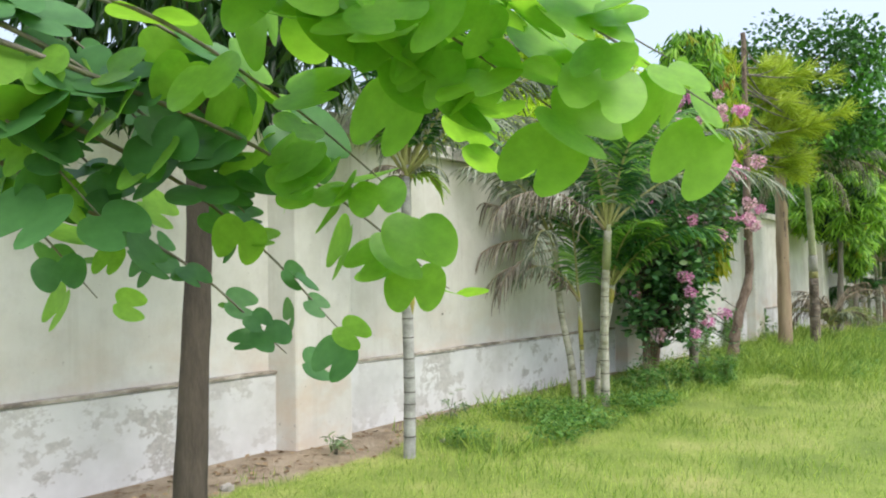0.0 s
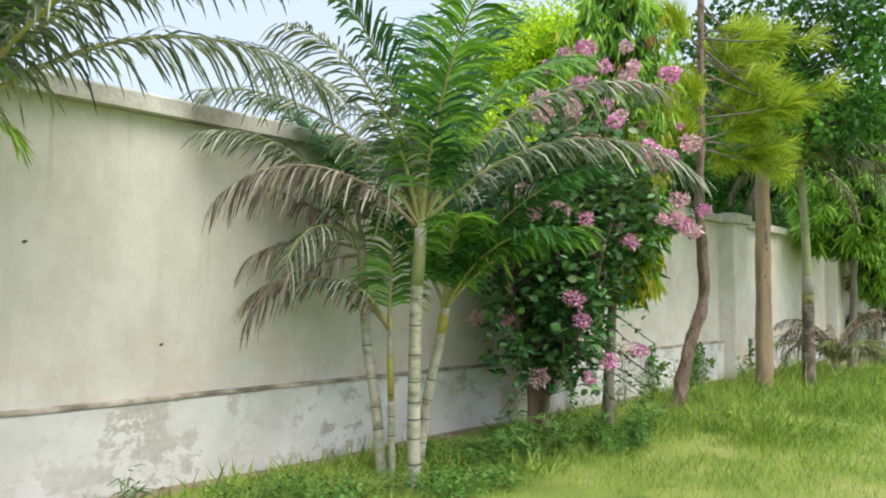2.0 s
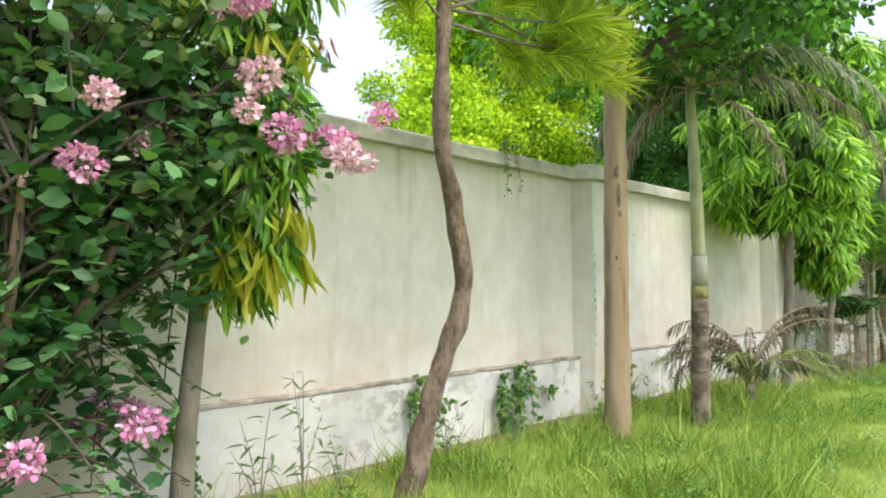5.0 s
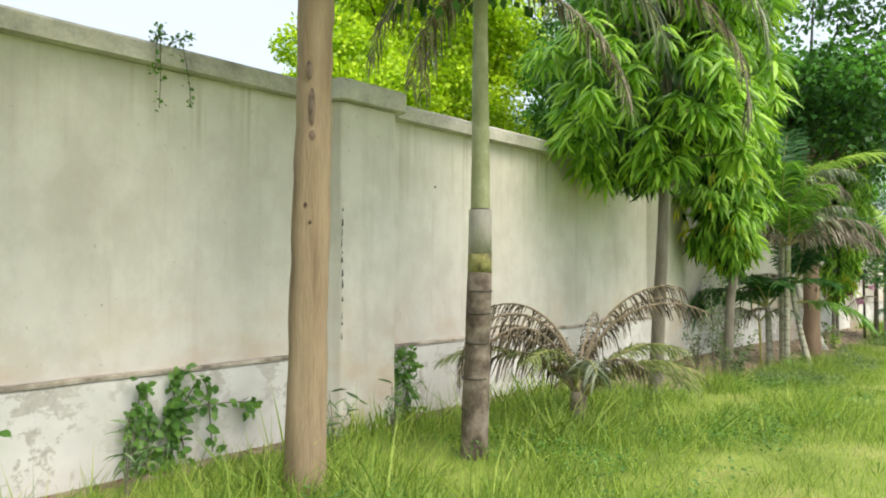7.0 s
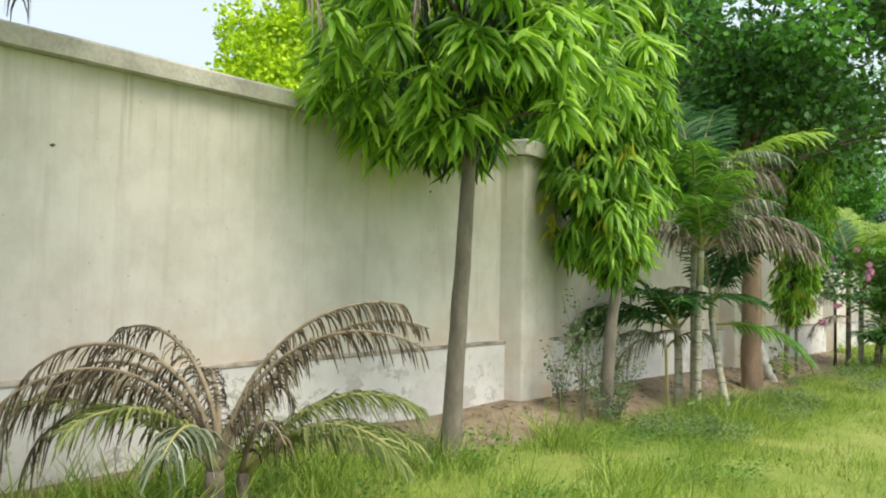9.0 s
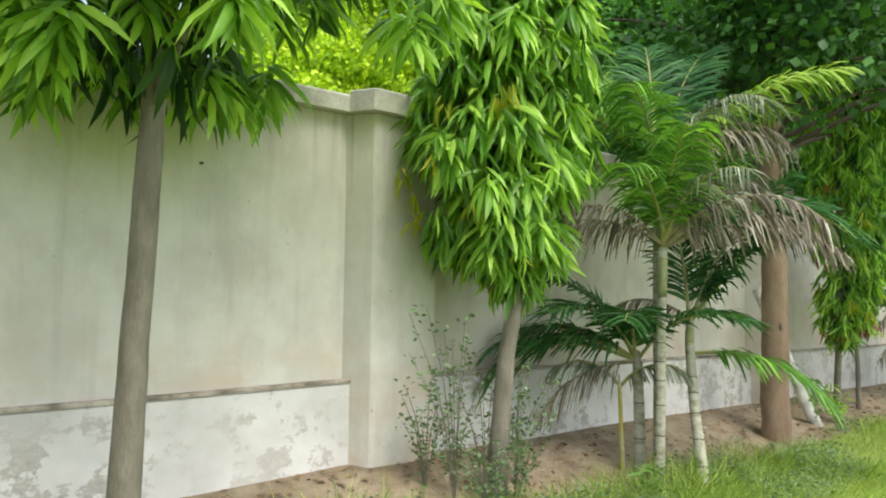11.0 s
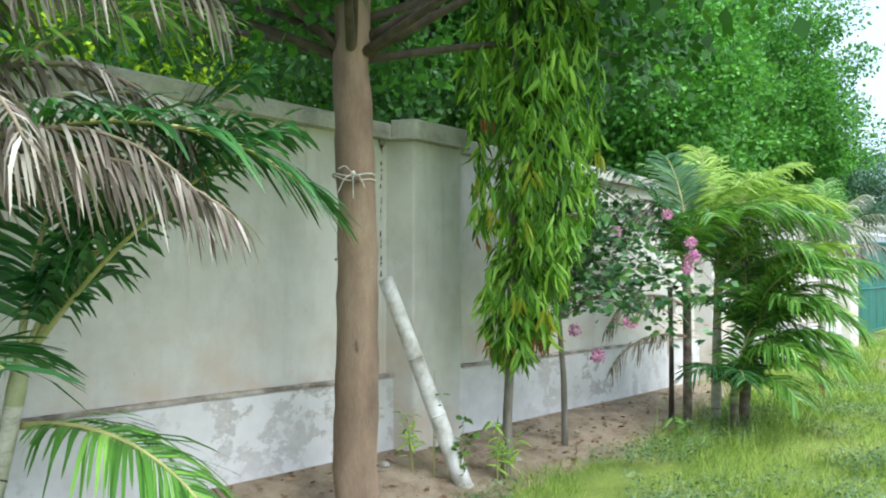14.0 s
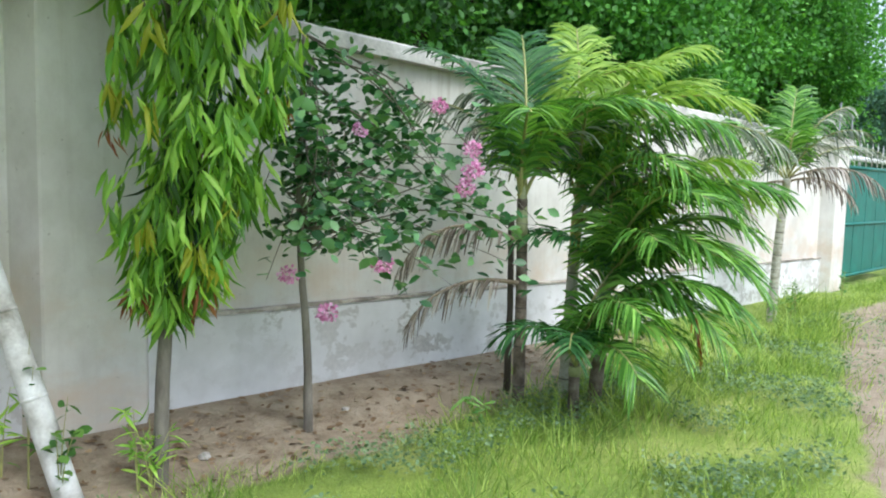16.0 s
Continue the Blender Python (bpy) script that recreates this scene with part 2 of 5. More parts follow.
PETAL_PALE = leafy("pale_pink_petal", (0.55, 0.32, 0.40), (0.70, 0.48, 0.56), (0.82, 0.66, 0.70), 0.3, 0.6, (1.1, 0.9, 1.0))
GRASS = leafy("lawn_grass", (0.10, 0.18, 0.036), (0.225, 0.345, 0.068), (0.44, 0.53, 0.15), 0.4, 0.6)
WEED = leafy("weed_leaf", (0.076, 0.136, 0.056), (0.137, 0.216, 0.104), (0.228, 0.315, 0.172), 0.3, 0.6)
IVY = leafy("creeper_leaf", (0.046, 0.126, 0.026), (0.091, 0.211, 0.039), (0.169, 0.309, 0.065), 0.3, 0.5)
LITTER = leafy("leaf_litter", (0.12, 0.075, 0.04), (0.21, 0.14, 0.08), (0.32, 0.24, 0.14), 0.05, 0.9)
PIPE = surface("chalky_white_pipe", [(0.32, (0.26, 0.24, 0.19)), (0.45, (0.55, 0.54, 0.49)), (0.6, (0.74, 0.74, 0.70)), (0.8, (0.80, 0.80, 0.77))], 5, 50, 0.7, 0.2)
GATE = surface("green_gate_paint", [(0.3, (0.006, 0.11, 0.085)), (0.7, (0.012, 0.17, 0.13))], 2, 40, 0.5, 0.1)
GATE_WHITE = surface("white_gate_paint", [(0.3, (0.62, 0.63, 0.64)), (0.7, (0.75, 0.76, 0.77))], 3, 40, 0.6, 0.1)
STEEL = surface("dull_steel", [(0.3, (0.16, 0.17, 0.18)), (0.7, (0.30, 0.31, 0.32))], 6, 40, 0.5, 0.1)
STONE = surface("pale_stone", [(0.3, (0.30, 0.28, 0.24)), (0.7, (0.50, 0.47, 0.42))], 12, 60, 0.9, 0.5)


def ground_material():
    m, n, l, b = nodes_of("lawn_and_soil")
    soil = ramp(n, l, noise_node(n, l, 4.0, 7, None, 0.7).outputs[0],
                [(0.3, (0.17, 0.125, 0.08)), (0.5, (0.29, 0.23, 0.155)), (0.72, (0.40, 0.335, 0.245))]).outputs[0]
    turf = ramp(n, l, noise_node(n, l, 1.3, 6).outputs[0],
                [(0.3, (0.15, 0.22, 0.03)), (0.5, (0.24, 0.32, 0.05)), (0.7, (0.36, 0.38, 0.11))]).outputs[0]
    fine = noise_node(n, l, 40.0, 5)
    turf = mixc(n, l, 0.5, turf, ramp(n, l, fine.outputs[0], [(0.35, (0.5, 0.5, 0.5)), (0.7, (1.25, 1.25, 1.25))]).outputs[0], "MULTIPLY")
    at = n.new("ShaderNodeAttribute")
    at.attribute_name = "bare_soil"
    edge = noise_node(n, l, 2.5, 5)
    ma = n.new("ShaderNodeMath")
    ma.operation = "ADD"
    l.new(at.outputs["Fac"], ma.inputs[0])
    l.new(edge.outputs[0], ma.inputs[1])
    mask = ramp(n, l, ma.outputs[0], [(0.80, (0, 0, 0)), (1.0, (1, 1, 1))]).outputs[0]
    l.new(mixc(n, l, mask, turf, soil), b.inputs["Base Color"])
    b.inputs["Roughness"].default_value = 0.95
    bumped(n, l, b, fine.outputs[0], 0.7, 0.03)
    return m


GROUND = ground_material()

# ---------------------------------------------------------------- mesh helpers
def mesh_from(name, V, F, mat, smooth=True):
    me = bpy.data.meshes.new(name)
    me.from_pydata([tuple(v) for v in V] if not isinstance(V, np.ndarray) else V.tolist(), [], F if isinstance(F, list) else F.tolist())
    me.materials.append(mat)
    me.polygons.foreach_set("use_smooth", [smooth] * len(me.polygons))
    me.update()
    return me


def part(name, geo, mat, parent, label="", smooth=True):
    """One mesh object under a thing or a part."""
    ob = new(name, mesh_from(name, geo[0], geo[1], mat, smooth))
    ob.parent = parent
    if label:
        ob["label"] = label
    if name in ("leaf_tuft", "leafage", "sprig", "foliage", "crown", "inner_crown", "needle_tuft", "flower_head"):
        ob["kind"] = "stuff"
    return ob


def thing(name, at, label, category, group="", kind=""):
    ob = new(name)
    ob.location = at
    ob.empty_display_size = 0.2
    return tagged(ob, label, category, group, kind)


def joined(*geos):
    V, F, k = [], [], 0
    for v, f in geos:
        V.extend([tuple(p) for p in v])
        F.extend([[i + k for i in q] for q in f])
        k += len(v)
    return V, F


def curve_points(pts, steps):
    """Smooth curve through points (Catmull-Rom)."""
    P = [np.array(p, float) for p in pts]
    P = [2 * P[0] - P[1]] + P + [2 * P[-1] - P[-2]]
    out = []
    for i in range(1, len(P) - 2):
        a, b, c, d = P[i - 1:i + 3]
        for k in range(steps):
            t = k / steps
            out.append(0.5 * (2 * b + (c - a) * t + (2 * a - 5 * b + 4 * c - d) * t * t + (3 * b - a - 3 * c + d) * t ** 3))
    out.append(P[-2])
    return out


def tube(pts, radii, sides=10, wob=0.0, cap=True):
    """A tapered tube along points."""
    P = [np.array(p, float) for p in pts]
    V, F = [], []
    ref = np.array((0.31, 0.95, 0.05))
    for i, p in enumerate(P):
        t = P[min(i + 1, len(P) - 1)] - P[max(i - 1, 0)]
        t = t / (np.linalg.norm(t) + 1e-9)
        a = np.cross(t, ref)
        if np.linalg.norm(a) < 0.1:
            a = np.cross(t, (1, 0, 0))
        a = a / np.linalg.norm(a)
        b = np.cross(t, a)
        r = radii[i] if isinstance(radii, (list, tuple, np.ndarray)) else radii
        for k in range(sides):
            q = 2 * math.pi * k / sides
            rr = r * (1 + wob * (noise.noise(Vector((p[0] * 3 + math.cos(q), p[1] * 3 + math.sin(q), p[2] * 5)))))
            V.append(p + rr * (math.cos(q) * a + math.sin(q) * b))
    for i in range(len(P) - 1):
        for k in range(sides):
            k2 = (k + 1) % sides
            F.append([i * sides + k, i * sides + k2, (i + 1) * sides + k2, (i + 1) * sides + k])
    if cap:
        F.append(list(range(sides))[::-1])
        F.append([(len(P) - 1) * sides + k for k in range(sides)])
    return V, F


def trunk_tube(pts, r0, r1, steps=6, sides=12, wob=0.12, flare=0.25):
    P = curve_points(pts, steps)
    n = len(P) - 1
    R = [(r0 + (r1 - r0) * i / n) * (1 + flare * math.exp(-8.0 * i / n)) for i in range(n + 1)]
    return tube(P, R, sides, wob)


# leaf outlines: x across, y along, z off the leaf's plane
T_LANCE = (np.array([(0, 0, 0), (-.078, .28, -.02), (0, .31, .035), (.078, .28, -.02), (-.066, .65, -.10), (0, .66, -.06), (.066, .65, -.10), (0, .98, -.28)]),
           [(0, 2, 1), (0, 3, 2), (1, 2, 5, 4), (2, 3, 6, 5), (4, 5, 7), (5, 6, 7)])
T_OVAL = (np.array([(0, 0, 0), (-.30, .35, .06), (.30, .35, .06), (-.27, .7, .04), (.27, .7, .04), (0, .5, -.02), (0, 1, -.06)]),
          [(0, 5, 1), (0, 2, 5), (1, 5, 3), (5, 2, 4), (3, 5, 6), (5, 4, 6)])
T_TUFT = (np.array([(0, 0, 0), (-.36, .45, .08), (.36, .5, -.05), (0, 1, 0)]), [(0, 2, 1), (1, 2, 3)])
T_NEEDLE = (np.array([(-.013, 0, 0), (.013, 0, 0), (.012, .6, -.03), (-.012, .6, -.03), (0, 1, -.12)]), [(0, 1, 2, 3), (3, 2, 4)])
T_WISP = (np.array([(-.011, 0, 0), (.011, 0, 0), (.008, .55, .06), (-.008, .55, .06), (0, 1, .30)]), [(0, 1, 2, 3), (3, 2, 4)])
T_BLADE = (np.array([(-.034, 0, 0), (.034, 0, 0), (.024, .55, .05), (-.024, .55, .05), (0, 1, .22)]), [(0, 1, 2, 3), (3, 2, 4)])
T_PETAL = (np.array([(0, 0, 0), (-.4, .5, .15), (.4, .5, .15), (-.3, .95, -.05), (.3, .95, -.05)]), [(0, 2, 1), (1, 2, 4, 3)])


def scatter(template, P, D, S, rng, up=(0, 0, 1), tilt=0.6):
    """Leaves of one outline at points P, along D, of length S."""
    tv, tf = template
    P, D, S = np.asarray(P, float), np.asarray(D, float), np.asarray(S, float)
    n = len(P)
    D = D / (np.linalg.norm(D, axis=1, keepdims=True) + 1e-9)
    U = np.tile(np.array(up, float), (n, 1)) + rng.normal(0, tilt, (n, 3))
    X = np.cross(D, U)
    X /= np.linalg.norm(X, axis=1, keepdims=True) + 1e-9
    Z = np.cross(X, D)
    V = P[:, None, :] + S[:, None, None] * (tv[None, :, 0, None] * X[:, None, :] + tv[None, :, 1, None] * D[:, None, :] + tv[None, :, 2, None] * Z[:, None, :])
    k = len(tv)
    F = []
    for i in range(n):
        F.extend([[j + i * k for j in f] for f in tf])
    return V.reshape(-1, 3), F


def unit(v):
    v = np.array(v, float)
    return v / np.linalg.norm(v)


def smooth_step(a, b, x):
    t = min(max((x - a) / (b - a), 0), 1)
    return t * t * (3 - 2 * t)


# ---------------------------------------------------------------- the lie of the land
WALL_Y, PIER_Y, PLINTH_Y = 5.51, 5.29, 5.45
PIER_W, STEP = 0.585, 5.934
PIERS = [5.3125 + STEP * k for k in (-2, -1, 0, 1, 2, 3, 4, 5)] + [41.9]
WALL_END = 42.49


def wall_drop(x):
    return 0.0 if x < 23.1 else -0.1 * (x - 23.1) / 5.93 if x < 29.04 else -0.1 - 0.25 * (x - 29.04) / 13.4


def ground_z(x, y):
    foot = wall_drop(min(max(x, -20), 45)) - 0.03
    lawn = -0.10 - 0.20 * smooth_step(17, 26, x) - 0.12 * smooth_step(30, 43, x)
    s = 1 - smooth_step(4.45, 5.35, y)
    return foot * (1 - s) + lawn * s + 0.02 * noise.noise(Vector((x * 0.8, y * 0.8, 0))) * (1 if -10 < x < 60 else 0)


def bare(x, y):
    """How bare the soil is: a strip along the wall, wider towards the gate."""
    edge = 4.95 - 0.55 * smooth_step(20, 25, x) + 0.45 * smooth_step(5.9, 7.0, x) * (1 - smooth_step(18, 22, x)) + 0.3 * smooth_step(31, 34, x)
    path = smooth_step(29, 33, x) * (1 - smooth_step(0.0, 0.55, y - 1.55 - 0.36 * (x - 32.2)))
    return min(1.0, smooth_step(edge - 0.35, edge + 0.25, y) * (1 - 0.8 * smooth_step(33, 36, x)) + 0.9 * path * (1 - smooth_step(4.3, 4.6, y)))


def build_ground():
    xs = [-900, -300, -100, -40, -15, -6] + [-2 + 0.25 * i for i in range(190)] + [48, 56, 75, 120, 300, 900]
    ys = [-900, -300, -100, -40, -15, -6] + [-3 + 0.25 * i for i in range(36)] + [6.2, 9, 16, 40, 120, 300, 900]
    V = [(x, y, ground_z(x, y)) for y in ys for x in xs]
    w = len(xs)
    F = [[j * w + i, j * w + i + 1, (j + 1) * w + i + 1, (j + 1) * w + i] for j in range(len(ys) - 1) for i in range(w - 1)]
    ob = new("ground", mesh_from("ground", V, F, GROUND))
    a = ob.data.attributes.new("bare_soil", "FLOAT", "POINT")
    a.data.foreach_set("value", [bare(v[0], v[1]) if -3 < v[1] < 7 and -5 < v[0] < 60 else 0.0 for v in V])
    tagged(ob, "patchy green lawn with a bare brown soil strip", "ground", kind="structure")


build_ground()

# ---------------------------------------------------------------- boundary wall
def slab(x0, x1, y0, y1, z0, z1, bevel=0.0, cuts=1):
    """A block between two stations that follows the wall's fall; its long edges are slightly chamfered."""
    prof = [(y0, z0), (y1, z0), (y1, z1 - bevel), (y1 - bevel, z1), (y0 + bevel, z1), (y0, z1 - bevel)] if bevel else [(y0, z0), (y1, z0), (y1, z1), (y0, z1)]
    V, F, m = [], [], len(prof)
    for i in range(cuts + 1):
        x = x0 + (x1 - x0) * i / cuts
        for k, (y, z) in enumerate(prof):
            j = 0.006 * noise.noise(Vector((x * 1.7, y * 3, z * 2))) if bevel else 0
            V.append((x, y + j, z + wall_drop(x) + j))
    for i in range(cuts):
        for k in range(m):
            F.append([i * m + k, (i + 1) * m + k, (i + 1) * m + (k + 1) % m, i * m + (k + 1) % m])
    F.append(list(range(m)))
    F.append([cuts * m + k for k in range(m)][::-1])
    return V, F


def splayed(x0, x1, y_front, y_mid, y_back, splay, z0, z1, bevel=0.015):
    """A pier block whose sides spread towards the wall, with a chamfered front."""
    plan = [(x0 - splay, y_mid), (x0 - bevel, y_front + bevel), (x0 + bevel, y_front), (x1 - bevel, y_front), (x1 + bevel, y_front + bevel), (x1 + splay, y_mid), (x1, y_mid + 0.004), (x1, y_back), (x0, y_back), (x0, y_mid + 0.004)]
    m = len(plan)
    levels = [z0, z1 - bevel, z1]
    V = []
    for k, z in enumerate(levels):
        for x, y in plan:
            cx, cy = (x0 + x1) / 2, (y_front + y_back) / 2
            s = bevel if k == 2 else 0
            j = 0.004 * noise.noise(Vector((x * 2.3, y * 3, z * 2.1)))
            V.append((x + (s if x < cx else -s), y + (s if y < cy else -s) + j, z + wall_drop(x) + j))
    F = [[k * m + i, k * m + (i + 1) % m, (k + 1) * m + (i + 1) % m, (k + 1) * m + i] for k in range(2) for i in range(m)]
    F.append(list(range(m))[::-1])
    F.append([2 * m + i for i in range(m)])
    return V, F


def build_wall():
    wall = thing("wall_north", (0, 0, 0), "long off-white plastered boundary wall with piers and grey coping", "wall", kind="structure")
    stations = PIERS
    for k, x in enumerate(stations):
        pier = part("pier", splayed(x, x + PIER_W, PIER_Y, WALL_Y + 0.002, WALL_Y + 0.1, 0.11, -0.6, 2.55, 0.008), PLASTER, wall, smooth=False)
        part("pier_cap", splayed(x - 0.05, x + PIER_W + 0.05, PIER_Y - 0.08, WALL_Y - 0.104, WALL_Y + 0.32, 0.10, 2.553, 2.715, 0.014), COPING, pier, smooth=False)
        if k + 1 < len(stations):
            a, b = x + PIER_W, stations[k + 1]
            part("panel", slab(a, b, WALL_Y, WALL_Y + 0.23, -0.6, 2.55, 0.0, 6), PLASTER, wall, smooth=False)
            part("plinth", slab(a, b - 0.004, PLINTH_Y, WALL_Y, -0.6, 0.57, 0.012, 14), PLINTH, wall, "peeling whitewashed plinth", False)
            part("ledge", slab(a + 0.003, b - 0.006, PLINTH_Y - 0.012, WALL_Y - 0.003, 0.573, 0.598, 0.006, 24), LEDGE, wall, "dirt-stained ledge", False)
            part("coping", slab(a + 0.052, b - 0.052, WALL_Y - 0.10, WALL_Y + 0.32, 2.553, 2.685, 0.02, 20), COPING, wall, smooth=False)
    # water outlet stain and crack beside the pier near the gate
    rng = np.random.default_rng(5)
    x = PIERS[6]
    o = x - 0.17
    part("outlet_stain", ([(o - 0.045, WALL_Y - 0.004, 2.545), (o + 0.04, WALL_Y - 0.004, 2.545), (o + 0.03, WALL_Y - 0.004, 2.42), (o, WALL_Y - 0.004, 2.36), (o - 0.03, WALL_Y - 0.004, 2.42)], [[0, 4, 3, 2, 1]]), DARK, wall, "dark damp stain")
    part("outlet_pipe", tube([(o, WALL_Y + 0.05, 2.44), (o, WALL_Y - 0.035, 2.43)], 0.022, 10), COPING, wall, "short drain outlet")
    for xx, yy, z0, z1 in ((x - 0.17, WALL_Y, 1.3, 2.34), (PIERS[4] + 0.004, PIER_Y, 0.7, 1.7)):
        z = z0
        while z < z1:
            h = rng.uniform(0.02, 0.08)
            w = rng.uniform(0.003, 0.012)
            o = rng.normal(0, 0.004)
            part("crack", ([(xx + o - w, yy - 0.004, z), (xx + o + w, yy - 0.004, z + h * 0.2), (xx + o + w * 0.4, yy - 0.004, z + h), (xx + o - w * 0.6, yy - 0.004, z + h * 0.8)], [[0, 1, 2, 3]]), DARK, wall)
            z += h * rng.uniform(0.9, 2.4)
    # little dark marks on the panels
    for xx, zz in ((18.52, 2.01), (21.9, 2.06), (6.5, 1.62), (7.4, 0.95), (28.4, 1.45)):
        part("mark", ([(xx - .02, WALL_Y - .004, zz), (xx, WALL_Y - .004, zz - .012), (xx + .022, WALL_Y - .004, zz + .004), (xx + .003, WALL_Y - .004, zz + .014)], [[0, 1, 2, 3]]), DARK, wall)


build_wall()


def build_gate():
    gz = ground_z(44, 5.4)
    gate = thing("metal_gate", (42.6, 5.6, gz), "tall green sheet-metal gate with white top rail", "gate")
    z0, z1, L = 0.18, 2.32, 4.2
    def bar(a, b, r):
        return tube([a, b], r, 8)
    part("gate_frame", joined(bar((0, 0, z0), (L, 0, z0), .035), bar((0, 0, z1), (L, 0, z1), .035), bar((0, 0, z0), (0, 0, z1), .035), bar((L, 0, z0), (L, 0, z1), .035), bar((0, 0, 1.2), (L, 0, 1.2), .03)), GATE, gate)
    for k in range(6):
        a, b = 0.04 + k * 0.69, 0.04 + k * 0.69 + 0.67
        part("sheet", ([(a, .01, z0), (b, .01, z0), (b, .01, z1), (a, .01, z1), (a, .03, z0), (b, .03, z0), (b, .03, z1), (a, .03, z1)],
                       [[0, 1, 2, 3], [7, 6, 5, 4], [0, 4, 5, 1], [1, 5, 6, 2], [2, 6, 7, 3], [3, 7, 4, 0]]), GATE, gate, smooth=False)
    part("top_rail", bar((-0.05, 0, z1 + 0.18), (L, 0, z1 + 0.18), .05), GATE_WHITE, gate, "white top rail")
    for k in range(12):
        part("spike", tube([(0.1 + k * .36, 0, z1), (0.1 + k * .36, 0, z1 + .42), (0.1 + k * .36, 0, z1 + .52)], [.012, .012, .002], 6), GATE_WHITE, gate)
    for k in (0.06, L - 0.1):
        part("wheel", tube([(k, -.03, 0.06), (k, .03, 0.06)], 0.065, 14), STEEL, gate)
        part("wheel_fork", tube([(k, 0, 0.06), (k, 0, z0)], 0.03, 8), STEEL, gate)
    for px, h in ((49.6, 4.3), (50.6, 4.0), (51.4, 3.7)):
        p = thing("lamp_post", (px, 7.8, ground_z(px, 7.8)), "thin grey steel post beyond the gate", "post", "posts beyond the gate")
        part("pole", tube([(0, 0, -.05), (0, 0, h)], [.035, .02], 8), STEEL, p)
        part("base_plate", tube([(0, 0, -.02), (0, 0, .03)], 0.14, 8), STEEL, p)


build_gate()

# ---------------------------------------------------------------- palms
VIEW = -44.0     # fronds are given by the angle from the wall's receding side, so 0 points along the lawn edge, 90 to the wall


def frond(parent, heart, az, elev, length, droop, mat, rib, rng, leaf=0.42, hang=0.35, pairs=30, curl=0.0, lift=0.35, bare_to=0.14, width=0.021):
    a = radians(az + VIEW)
    flat = np.array((math.cos(a), math.sin(a), 0))
    side = np.array((-math.sin(a), math.cos(a), 0))
    K = 16
    pts, p, tang = [], np.array(heart, float), []
    for i in range(K + 1):
        s = i / K
        e = radians(elev - droop * s ** 1.35)
        t = flat * math.cos(e) + np.array((0, 0, math.sin(e)))
        pts.append(p.copy())
        tang.append(t)
        p = p + t * (length / K)
    V, F = [], []
    for j in range(pairs):
        s = bare_to + (1 - bare_to) * (j + 0.5) / pairs
        f = s * K
        i = min(int(f), K - 1)
        base = pts[i] + (pts[i + 1] - pts[i]) * (f - i)
        t = tang[i]
        up = np.cross(t, side)
        up = up * (1 if up[2] > 0 else -1)
        ln = leaf * (0.35 + 0.65 * math.sin(math.pi * min(1, 0.12 + 0.80 * s)) ** 0.8)
        fw = 0.45 + 0.75 * s
        for sg in (-1, 1):
            if rng.random() < (0.22 if curl > .75 else 0.04 + 0.10 * curl):
                continue
            d = unit(side * sg + t * (fw + rng.normal(0, 0.10)) + up * (lift + rng.normal(0, 0.10 + 0.25 * curl)))
            l2 = ln * rng.uniform(0.8, 1.1)
            w = width * rng.uniform(0.8, 1.2)
            tw = unit(t + 0.25 * rng.normal(0, 1, 3))
            hg = hang * rng.uniform(0.6, 1.4)
            k0 = len(V)
            for k, ww in ((0, 0.5), (1, 1.0), (2, 0.9), (3, 0.55)):
                u = k / 3
                q = base + d * l2 * u * (1 - 0.18 * hg * u) + np.array((0, 0, -1)) * hg * l2 * u * u
                if curl:
                    q = q + side * sg * -curl * 0.25 * l2 * u ** 3
                V.append(q - tw * w * ww * 0.5)
                V.append(q + tw * w * ww * 0.5)
            V.append(base + d * l2 * 1.12 * (1 - 0.18 * hg) + np.array((0, 0, -1)) * hg * l2 * 1.25 - (side * sg * curl * 0.3 * l2 if curl else 0))
            for k in range(3):
                F.append([k0 + 2 * k, k0 + 2 * k + 1, k0 + 2 * k + 3, k0 + 2 * k + 2])
            F.append([k0 + 6, k0 + 7, k0 + 8])
    fr = part("frond", (V, F), mat, parent)
    part("rachis", tube(pts, [0.016 * (1 - 0.85 * i / K) + 0.002 for i in range(K + 1)], 6), rib, fr)
    return fr


KIND = {"b": (FROND_BROWN, RACHIS_DRY, 0.85, 0.8), "g": (FROND, RACHIS, 0.48, 0.0), "d": (FROND_DARK, RACHIS, 0.38, 0.0), "y": (FROND_GREY, RACHIS, 0.55, 0.25), "o": (FROND_OLIVE, RACHIS, 0.5, 0.15),
        "x": (FROND_DRY, RACHIS_DRY, 0.75, 0.7), "l": (FROND_LIME, RACHIS, 0.45, 0.0), "r": (FROND_RED, RACHIS_DRY, 0.9, 0.4)}


